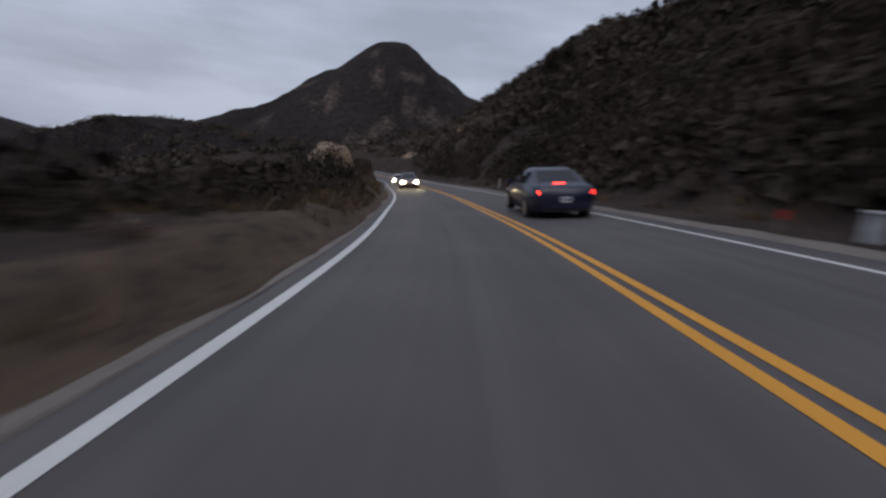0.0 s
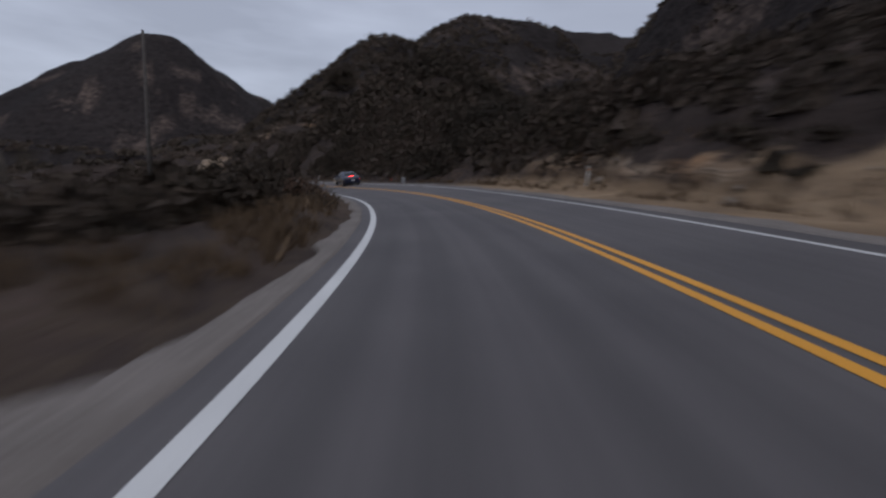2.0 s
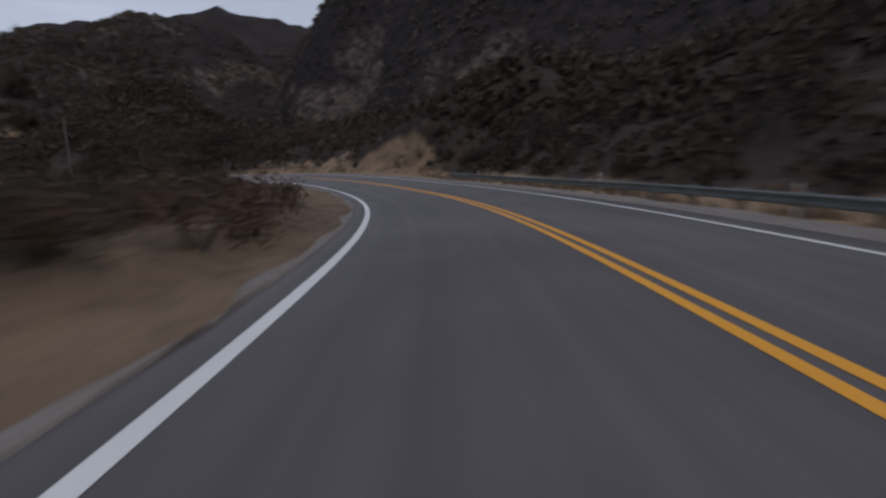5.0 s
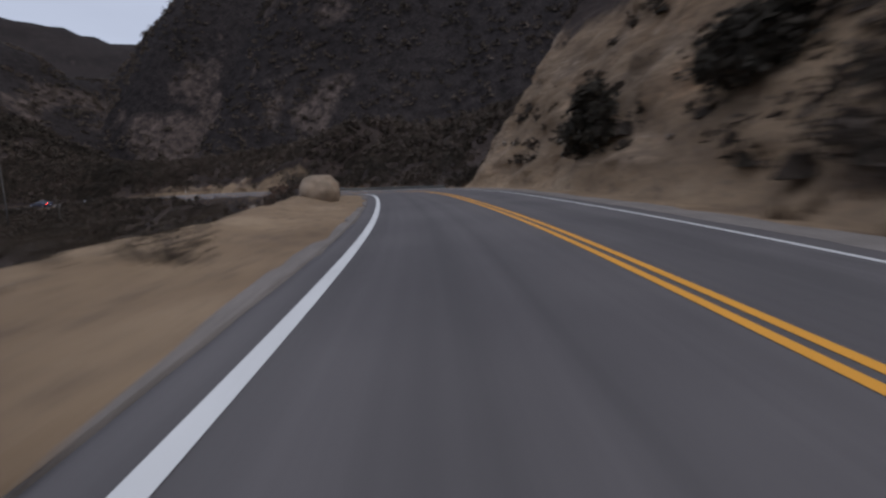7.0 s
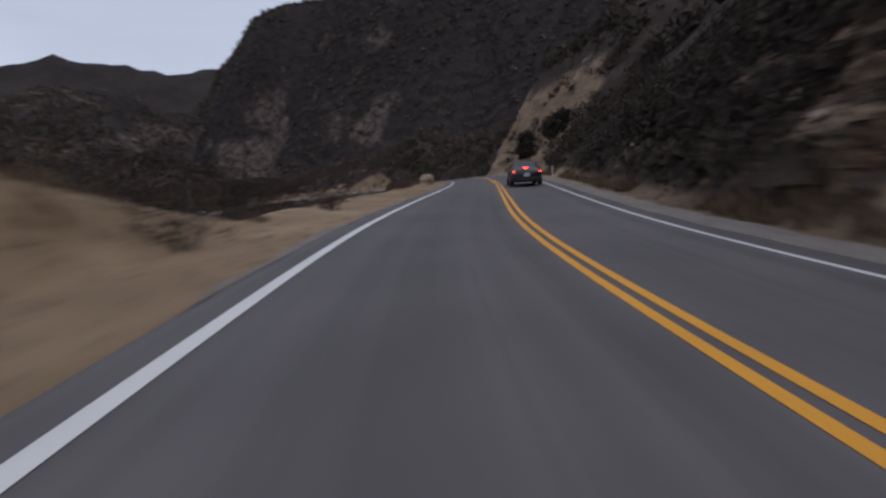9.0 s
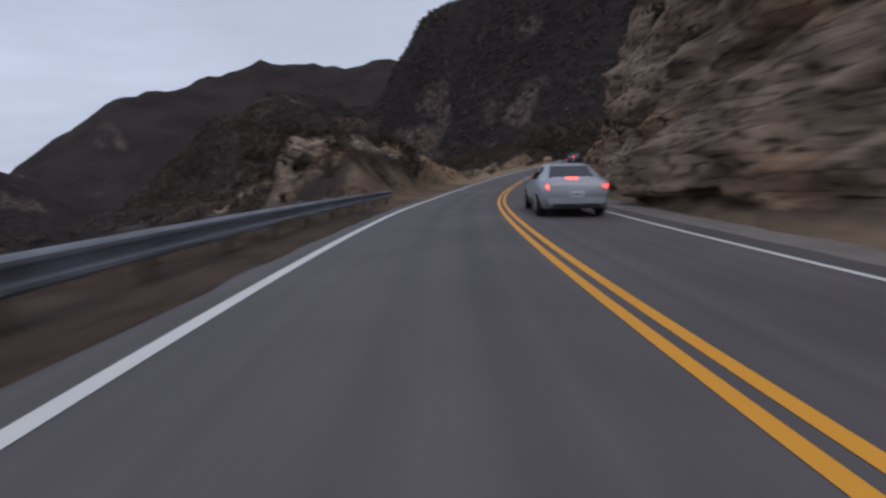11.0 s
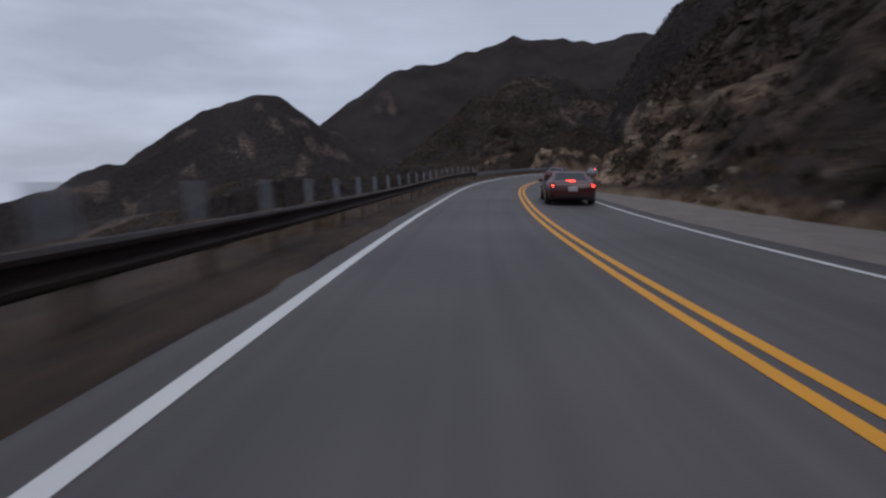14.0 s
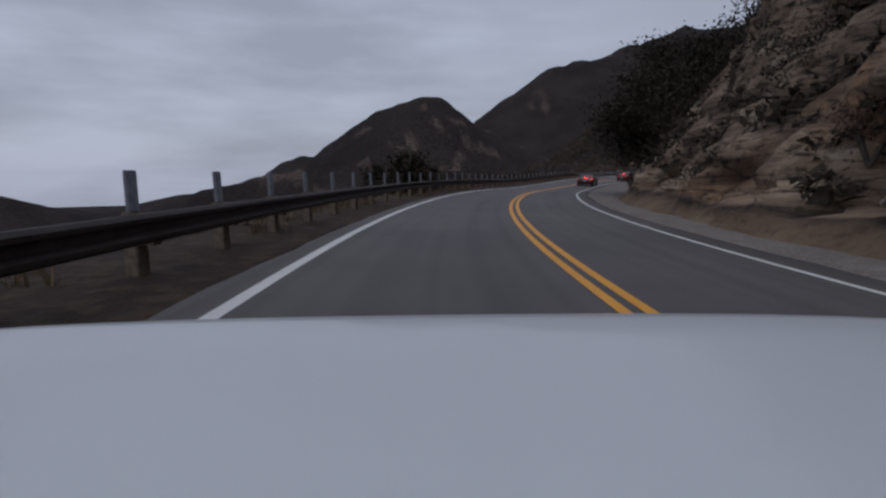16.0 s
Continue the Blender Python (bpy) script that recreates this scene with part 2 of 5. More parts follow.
def plain(colour, rough=0.5, metal=0.0, coat=0.0, noise_scale=8.0, spread=0.12):
    def build(t, b, n, l):
        f = grain(t, coords(t), noise_scale, 5)
        c = shades(t, f, (0.3, tuple(x * (1 - spread) for x in colour)), (0.7, tuple(min(1, x * (1 + spread)) for x in colour)))
        l.new(c, b.inputs["Base Color"])
        b.inputs["Roughness"].default_value, b.inputs["Metallic"].default_value = rough, metal
        b.inputs["Coat Weight"].default_value = coat
        b.inputs["Coat Roughness"].default_value = 0.08
    return build


def lamp_glow(colour, strength):
    def build(t, b, n, l):
        b.inputs["Base Color"].default_value = (*colour, 1)
        b.inputs["Emission Color"].default_value = (*colour, 1)
        b.inputs["Emission Strength"].default_value = strength
        b.inputs["Roughness"].default_value = 0.2
    return build


def weathered_steel(t, b, n, l):
    v = coords(t)
    f, g = grain(t, v, 1.4, 6, 0.65), grain(t, v, 22, 3)
    c = shades(t, f, (0.32, (0.042, 0.034, 0.032)), (0.6, (0.085, 0.064, 0.055)), (0.8, (0.15, 0.115, 0.095)))
    l.new(blend(t, 0.2, c, shades(t, g, (0.3, (0.02, 0.018, 0.018)), (0.8, (0.14, 0.11, 0.09)))), b.inputs["Base Color"])
    b.inputs["Metallic"].default_value, b.inputs["Roughness"].default_value = 0.35, 0.5


def galvanised(t, b, n, l):
    v = coords(t)
    f = grain(t, v, 2.0, 6, 0.6)
    l.new(shades(t, f, (0.3, (0.20, 0.225, 0.22)), (0.7, (0.36, 0.385, 0.38))), b.inputs["Base Color"])
    b.inputs["Metallic"].default_value, b.inputs["Roughness"].default_value = 0.55, 0.48


M_ROAD = material("asphalt", asphalt)
M_WHITE = material("white_road_paint", paint((0.71, 0.71, 0.70), (0.30, 0.29, 0.28)))
M_YELLOW = material("yellow_road_paint", paint((0.80, 0.36, 0.035), (0.36, 0.20, 0.06)))
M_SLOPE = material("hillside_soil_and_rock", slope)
M_FAR = material("far_chaparral", far_hill)
M_GRAVEL = material("shoulder_gravel", gravel)
M_LEAF = material("sage_leaves", leaves((0.0357, 0.0294, 0.023), (0.0945, 0.0725, 0.0557)))
M_DRY = material("dry_brush_leaves", leaves((0.0627, 0.0381, 0.029), (0.157, 0.0959, 0.0697)))
M_OAK = material("oak_leaves", leaves((0.0231, 0.0206, 0.0163), (0.0567, 0.047, 0.0365)))
M_GRASS = material("dry_grass", leaves((0.0788, 0.0549, 0.0365), (0.2, 0.142, 0.0941)))
M_CLUMP = material("brush_clumps", brush_clump(1.15, 0.5))
# the same brush, raised in level: haze over the far hills put into the colour
M_HAZED_SCRUB = material("haze_paled_scrub", brush_clump(1.4, 0.3))
M_BARK = material("grey_bark", plain((0.085, 0.070, 0.058), 0.9, 0, 0, 5, 0.4))
M_POLE = material("dark_pole_timber", plain((0.085, 0.076, 0.070), 0.9, 0, 0, 5, 0.3))
M_RAIL = material("weathered_rail", weathered_steel)
M_GALV = material("galvanised_rail", galvanised)
M_BLUE = material("blue_grey_rail_steel", plain((0.36, 0.38, 0.42), 0.40, 0.5, 0, 1.6, 0.25))
M_POST = material("timber_post", plain((0.16, 0.125, 0.10), 0.9, 0, 0, 12, 0.35))
M_CAP = material("pale_post_top", plain((0.24, 0.265, 0.31), 0.6, 0, 0, 12, 0.3))
M_TYRE = material("tyre_rubber", plain((0.018, 0.018, 0.018), 0.85))
M_RIM = material("alloy_rim", plain((0.42, 0.42, 0.44), 0.3, 0.9))
M_BLACK = material("black_trim", plain((0.015, 0.015, 0.016), 0.5))
M_PLATE = material("plate_white", plain((0.65, 0.66, 0.68), 0.5))
M_BAR = material("plate_bars", plain((0.05, 0.06, 0.14), 0.5))
M_TAIL = material("tail_lamp", lamp_glow((1.0, 0.02, 0.012), 22.0))
M_HEADLAMP = material("head_lamp", lamp_glow((1.0, 0.78, 0.46), 240.0))
M_ROCK = material("loose_rock", plain((0.21, 0.172, 0.137), 0.95, 0, 0, 3, 0.45))


def glass(t, b, n, l):
    b.inputs["Base Color"].default_value = (0.012, 0.014, 0.017, 1)
    b.inputs["Roughness"].default_value = 0.06
    b.inputs["Specular IOR Level"].default_value = 0.7


M_GLASS = material("tinted_glass", glass)

# ---------------------------------------------------------------- shared mesh tools


def lattice(ix, iy, iz, seed):
    n = (ix * 374761393 + iy * 668265263 + iz * 2147483647 + seed * 1274126177) & 0xFFFFFFFF
    n = ((n ^ (n >> 13)) * 1274126177) & 0xFFFFFFFF
    return ((n ^ (n >> 16)) & 0xFFFF) / 65535.0


def value_noise(x, y, z, seed=0):
    x, y, z = np.broadcast_arrays(np.asarray(x, float), np.asarray(y, float), np.asarray(z, float))
    i, j, k = np.floor(x).astype(np.int64), np.floor(y).astype(np.int64), np.floor(z).astype(np.int64)
    f = [a - b for a, b in ((x, i), (y, j), (z, k))]
    u, v, w = [a * a * (3 - 2 * a) for a in f]
    r = 0.0
    for a in (0, 1):
        for b in (0, 1):
            for c in (0, 1):
                r = r + lattice(i + a, j + b, k + c, seed) * (u if a else 1 - u) * (v if b else 1 - v) * (w if c else 1 - w)
    return r * 2 - 1


def fbm(x, y, z=0.0, octaves=4, seed=0, gain=0.5):
    r, amp, s = 0.0, 1.0, 1.0
    for o in range(octaves):
        r = r + amp * value_noise(np.asarray(x) * s, np.asarray(y) * s, np.asarray(z) * s, seed + o * 17)
        amp, s = amp * gain, s * 2.03
    return r


def smooth(a, b, x):
    f = np.clip((x - a) / (b - a), 0, 1)
    return f * f * (3 - 2 * f)


def mesh_from(name, verts, faces, mats, face_mats=None, soft=True):
    me = bpy.data.meshes.new(name)
    me.from_pydata([tuple(map(float, v)) for v in verts], [], faces)
    for m in mats:
        me.materials.append(m)
    if face_mats is not None:
        me.polygons.foreach_set("material_index", np.asarray(face_mats, np.int32))
    if soft:
        me.polygons.foreach_set("use_smooth", np.ones(len(me.polygons), bool))
    me.update()
    return me


def sheet(name, x, y, z, mat, masks=None, lane=None, parent=None, flip=False):
    """A grid of points (2D arrays) as one mesh."""
    h, w = x.shape
    n = h * w
    me = bpy.data.meshes.new(name)
    me.vertices.add(n)
    me.vertices.foreach_set("co", np.stack([x, y, z], -1).astype(np.float32).ravel())
    i = np.arange(n).reshape(h, w)
    q = np.stack([i[:-1, :-1], i[:-1, 1:], i[1:, 1:], i[1:, :-1]], -1).reshape(-1, 4)
    if flip:
        q = q[:, ::-1]
    me.loops.add(q.size)
    me.loops.foreach_set("vertex_index", q.astype(np.int32).ravel())
    me.polygons.add(len(q))
    me.polygons.foreach_set("loop_start", np.arange(0, q.size, 4, dtype=np.int32))
    me.polygons.foreach_set("use_smooth", np.ones(len(q), bool))
    me.update(calc_edges=True)
    me.materials.append(mat)
    for key, values in (masks or {}).items():
        me.attributes.new(key, "FLOAT", "POINT").data.foreach_set("value", np.asarray(values, np.float32).ravel())
    if lane is not None:
        uv = np.stack([lane[0], lane[1]], -1).reshape(n, 2)[q.ravel()]
        me.uv_layers.new(name="lane").data.foreach_set("uv", uv.astype(np.float32).ravel())
    ob = new(name, me)
    if parent:
        ob.parent = parent
    return ob


def part(name, bm, mat, parent, label="", soft=False):
    """Links a bmesh as one mesh object under a thing or a part."""
    me = bpy.data.meshes.new(name)
    if soft:
        for f in bm.faces:
            f.smooth = True
    bm.to_mesh(me)
    bm.free()
    me.materials.append(mat)
    ob = new(name, me)
    ob.parent = parent
    return tagged(ob, label)


def box(bm, cx, cy, cz, sx, sy, sz, bevel=0.0):
    r = bmesh.ops.create_cube(bm, size=1.0, matrix=Matrix.Translation((cx, cy, cz)) @ Matrix.Diagonal((sx, sy, sz, 1)))
    if bevel:
        edges = {e for v in r["verts"] for e in v.link_edges}
        bmesh.ops.bevel(bm, geom=list(edges), offset=bevel, segments=2, affect="EDGES")
    return bm


def tube(bm, points, radii, sides=7):
    """A tapered round limb through points."""
    rings = []
    for k, (p, r) in enumerate(zip(points, radii)):
        a = Vector(points[max(k - 1, 0)])
        b = Vector(points[min(k + 1, len(points) - 1)])
        d = (b - a).normalized()
        s = d.orthogonal().normalized()
        t = d.cross(s)
        rings.append([bm.verts.new(Vector(p) + (s * math.cos(2 * math.pi * j / sides) + t * math.sin(2 * math.pi * j / sides)) * r) for j in range(sides)])
    for r0, r1 in zip(rings, rings[1:]):
        for j in range(sides):
            bm.faces.new((r0[j], r0[(j + 1) % sides], r1[(j + 1) % sides], r1[j]))
    bm.faces.new(rings[0][::-1])
    bm.faces.new(rings[-1])
    return bm


# ---------------------------------------------------------------- the shape of the land
# Right of the yellow line: shoulder's end, steepness and height of the cut, steepness of the hill above it.
R_AT = [-12, -5.5, -4, -1, -0.2, 0.8, 1.8, 2.05, 2.5, 2.75, 4.7, 5.0, 6.25, 6.6, 8.2, 8.8, 9.2, 10.8, 12.4, 12.9, 14.1, 14.6, 16, 19]
R_FOOT = [5.3, 5.3, 5.5, 6.2, 6.2, 6.2, 6.2, 6.0, 6.0, 8.6, 8.6, 5.8, 6.2, 5.3, 5.3, 4.8, 4.6, 4.6, 4.8, 6.8, 7.0, 5.0, 4.8, 4.8]
R_CUT = [0.7, 0.8, 1.2, 1.2, 1.0, 1.2, 1.3, 2.0, 2.0, 0.5, 0.5, 1.35, 1.4, 1.0, 1.0, 1.8, 2.5, 1.7, 1.55, 1.3, 1.3, 1.6, 1.7, 1.7]
R_HIGH = [3, 3, 3, 2, 2, 3.4, 2.2, 2.8, 5.6, 2, 2, 15, 14, 3, 4, 12, 18, 8.5, 5.5, 6, 8, 13, 13, 13]
R_HILL = [0.3, 0.4, 1.0, 1.0, 0.8, 0.6, 0.6, 0.6, 0.6, 0.6, 0.6, 0.8, 0.8, 0.75, 0.8, 0.9, 0.9, 0.85, 0.8, 0.8, 0.8, 0.8, 0.8, 0.8]
# Left: the verge's end, a bank or berm there, its width, then the fall into the canyon.
L_AT = [-12, -4.6, -3, -1, 1.5, 1.85, 1.97, 2.34, 2.5, 4.2, 4.5, 5.2, 5.5, 8.45, 8.8, 9.1, 9.65, 10.05, 16, 19]
L_EDGE = [5.0, 5.0, 5.0, 4.9, 4.9, 5.2, 7.6, 7.6, 5.6, 5.4, 5.6, 5.6, 6.0, 6.0, 6.4, 6.2, 6.0, 5.6, 5.6, 5.6]
L_BANK = [3.0, 3.0, 1.4, 0.55, 0.35, 0.3, 0.12, 0.12, 0.25, 0.35, 0.55, 0.5, 0.25, 0.1, 1.6, 3.9, 3.6, 0.0, 0.0, 0.0]
L_WIDE = [14, 12, 7, 5, 5, 3, 2.2, 2.2, 2.2, 2, 4, 4, 1.8, 1.2, 4, 9, 8, 1, 1, 1]
L_FALL = [0.3, 0.3, 0.3, 0.35, 0.4, 0.7, 0.8, 0.8, 0.8, 0.85, 0.6, 0.6, 0.75, 0.75, 0.6, 0.6, 0.6, 0.75, 0.75, 0.75]
L_DEEP = [8, 8, 8, 8, 9, 9.6, 10, 10, 10, 12, 12, 13, 15, 22, 26, 26, 30, 40, 45, 45]
# Ridges round the canyon: name, steepness of the flanks, crest points.
RIDGES = [
    ("peak", 0.8, [(150, 545, 30), (76, 583, 73), (34, 600, 98), (-17, 572, 120), (-68, 710, 120), (-95, 687, 102), (-112, 638, 76), (-173, 597, 35), (-238, 733, 28), (-216, 557, 8), (-338, 520, -17), (-362, 490, -36)]),
    ("shoulder", 0.89, [(20, 84, 8), (30, 122, 11), (49, 141, 27), (96, 226, 71), (134, 242, 73), (153, 233, 97), (194, 229, 98), (211, 220, 85), (252, 208, 79)]),
    ("east", 1.7, [(240, 222, 84), (250, 200, 84), (252, 177, 96), (255, 151, 108), (252, 146, 123), (242, 105, 148), (252, 55, 150), (238, 12, 178), (232, -80, 190), (190, -210, 200), (90, -340, 205), (-60, -430, 205), (-220, -480, 190), (-420, -480, 160)]),
    ("range", 0.66, [(380, 1850, 60), (514, 1802, 186), (689, 1798, 319), (918, 1789, 474), (1048, 1720, 487), (1231, 1741, 556), (1409, 1618, 611), (1396, 1551, 584), (1657, 1329, 543), (1735, 1259, 573), (1790, 702, 466), (1600, 0, 400)]),
    ("spur", 0.35, [(-16, 96, -3), (-40, 130, -8), (-75, 178, -14), (-110, 230, -18), (-180, 380, -24), (-260, 520, -36)]),
    ("far_left", 0.5, [(-900, 860, -40), (-749, 889, -28), (-721, 897, -39), (-665, 928, -62)]),
    ("horizon", 0.26, [(-2564, 1524, 258), (-1628, 2308, -59), (-1144, 2498, -167), (-779, 2598, -83), (-300, 2700, -30), (100, 2900, 20)]),
]


def ridge_height(x, y, crest, fall):
    best = np.full(x.shape, -400.0)
    for (ax, ay, az), (bx, by, bz) in zip(crest, crest[1:]):
        dx, dy = bx - ax, by - ay
        f = np.clip(((x - ax) * dx + (y - ay) * dy) / (dx * dx + dy * dy), 0, 1)
        d = np.hypot(x - ax - f * dx, y - ay - f * dy)
        best = np.maximum(best, az + f * (bz - az) - fall * np.where(d < 25, d * d / 50, d - 12.5))
    return best


# Bare rock on the hills: place and reach.
OUTCROPS = [(-82, 491, 18), (-15, 493, 20), (13, 461, 16), (37, 456, 14), (-54, 401, 14), (-26, 412, 12), (-70, 470, 12), (-109, 426, 18), (14, 114, 8), (30, 117, 7),
            (2, 131, 7), (144, 163, 9), (-19, 22, 5), (-25, 14, 5), (703, 1547, 70), (676, 1519, 60), (168, 47, 5), (179, 83, 5), (136, -38, 5), (146, 27, 5), (6, -40, 6), (60, 420, 14)]


def outcrop(x, y):
    bare = np.zeros(np.shape(x))
    for ox, oy, reach in OUTCROPS:
        bare = np.maximum(bare, np.exp(-((x - ox) ** 2 + (y - oy) ** 2) / reach ** 2))
    return np.clip(bare * (0.55 + 1.3 * fbm(x / 9, y / 14, 0, 4, 57)), 0, 1)


def far_land(x, y):
    z = -48.0 - 190 * smooth(500, 1900, np.hypot(x + 100, y))
    gully = fbm(x / 90, y / 90, 0, 5, 3)
    for _, fall, crest in RIDGES:
        h = ridge_height(x, y, crest, fall)
        z = np.maximum(z, h)
    low = smooth(-45, 10, z)
    z = z + (fbm(x / 240, y / 240, 0, 4, 13) * 12 - np.abs(fbm(x / 150, y / 150, 0, 3, 14)) * 16 + 6) * smooth(650, 1300, np.hypot(x, y)) * smooth(0, 120, z)
    return z + gully * 4.5 * low + fbm(x / 22, y / 22, 0, 3, 9) * 1.6 * low


def station(x, y):
    """Nearest station of the road and the offset from its yellow line, for arrays."""
    fx, fy = np.ravel(x), np.ravel(y)
    tau, off = np.empty(fx.shape), np.empty(fx.shape)
    for a in range(0, len(fx), 4000):
        sx, sy = fx[a:a + 4000, None], fy[a:a + 4000, None]
        n = np.argmin((CX - sx) ** 2 + (CY - sy) ** 2, 1)
        tau[a:a + 4000] = TAU[n]
        dx, dy = sx[:, 0] - CX[n], sy[:, 0] - CY[n]
        side = dx * np.cos(HEAD[n]) + dy * np.sin(HEAD[n])
        off[a:a + 4000] = np.sign(side) * np.hypot(dx, dy)
    return tau.reshape(np.shape(x)), off.reshape(np.shape(x))


def roadside(tau, u):
    """Height over the road's own level at its yellow line."""
    bank = np.clip(u, -6, 6) * np.sin(at(tau, BNK))
    foot, cut, high, hill = (np.interp(tau, R_AT, k) for k in (R_FOOT, R_CUT, R_HIGH, R_HILL))
    r = u - foot
    run = high / cut
    toe = np.where(cut > 1.4, 1.5, 0.6)                              # loose talus at the foot of the cut
    rise = np.where(r < run, cut * np.maximum(r - toe, 0) + 0.65 * np.minimum(r, toe), high + hill * (r - run))
    rise = np.where(r < run, np.minimum(rise, high), rise)
    right = np.where(r > 0, rise, 0.0)
    right = right - 0.13 * np.clip(u - 3.6, 0, 3.3) * smooth(2.6, 3.0, tau) * (1 - smooth(4.7, 5.0, tau))          # the outside of the bend slopes away
    edge, hump, wide, fall, deep = (np.interp(tau, L_AT, k) for k in (L_EDGE, L_BANK, L_WIDE, L_FALL, L_DEEP))
    q = -u - edge
    up = hump * smooth(0, np.maximum(1.2, hump * 0.95), q + 0.6) * (1 - smooth(wide * 0.6, wide * 1.5, q))
    down = np.minimum(np.maximum(q - wide * 0.7, 0) * fall, deep + np.maximum(q - 50, 0) * 0.05)
    left = up - np.maximum(down, 0)
    cap = np.interp(tau, [-12, -6, -3.2, -2, -1, 0.2, 1.2, 2.6, 4, 5, 7, 9, 19], [7.0, 9.0, 21.0, 11.0, 5.6, 4.3, 5.6, 8.5, 11.0, 18.0, 24.0, 34.0, 34.0])
    right = np.where(right > cap * 0.7, cap * 0.7 + cap * 0.9 * np.tanh((right - cap * 0.7) / (cap * 0.9)), right)
    return bank + np.where(u > 0, right, left)


def land(x, y, tau=None, u=None):
    if tau is None:
        tau, u = station(x, y)
    side = at(tau, PZ) + roadside(tau, u)
    rough = smooth(5.5, 12, np.abs(u))
    side = side + rough * (fbm(x / 9, y / 9, 0, 4, 21) * 0.7 + fbm(x / 2.5, y / 2.5, 0, 3, 5) * 0.22)
    w = np.where(u > 0, smooth(26, 85, u), smooth(38, 100, -u))
    w = np.maximum(w, smooth(4.6, 6.4, -tau) * smooth(7, 20, np.abs(u)))                          # past the bend the road is out of sight
    far = far_land(x, y)
    return side * (1 - w) + np.where(u > 0, np.maximum(far, np.minimum(side, far + 20 * (1 - smooth(70, 160, u)))), far) * w


# ---------------------------------------------------------------- ground: one sheet to the horizon
def axis(lo, hi, step, reach):
    mid = np.arange(lo, hi + step / 2, step)
    out, d = [], step
    while sum(out) < reach:
        d *= 1.045
        out.append(d)
    tail = np.cumsum(out)
    return np.concatenate([lo - tail[::-1], mid, hi + tail])


gx, gy = np.meshgrid(axis(-285, 70, 2.2, 4200), axis(-250, 150, 2.2, 4200))
g_tau, g_u = station(gx, gy)
gz = land(gx, gy, g_tau, g_u)
gz = gz - (1.1 + (1.0 + 1.8 * smooth(1.5, 1.8, g_tau) * (1 - smooth(2.9, 3.3, g_tau)) + 3.5 * smooth(7.2, 8.6, g_tau)) * smooth(3.8, 6, g_u) * (1 - smooth(28, 40, g_u))) * (1 - smooth(40, 46, np.abs(g_u))) * smooth(-9.2, -8.2, g_tau)
pale_band = smooth(0.28, 0.8, fbm(gx / 45, gy / 45, gz / 25, 3, 77)) * smooth(60, 140, np.abs(g_u)) * (1 - smooth(500, 900, np.hypot(gx, gy - 200)))
ground = tagged(sheet("ground", gx, gy, gz, M_FAR, {"rock": np.maximum(pale_band, outcrop(gx, gy))}), "dark chaparral hills and canyon floor under dusk light", "ground", kind="structure")

# ---------------------------------------------------------------- roadside slopes, with their cuts and berms
R_ROCK = [0, 0, .15, .1, .1, .55, .6, .42, .42, .1, .1, 0.46, 0.46, .15, 0.55, .85, 1, 0.8, .6, .4, .4, .65, .7, .7]
R_EARTH = [0, 0, 0, 0, 0, .55, .7, 1, 1, .2, .2, 1, 1, .15, .2, .3, .3, 0.4, 0.42, .2, .2, 0.25, 0.22, .2]


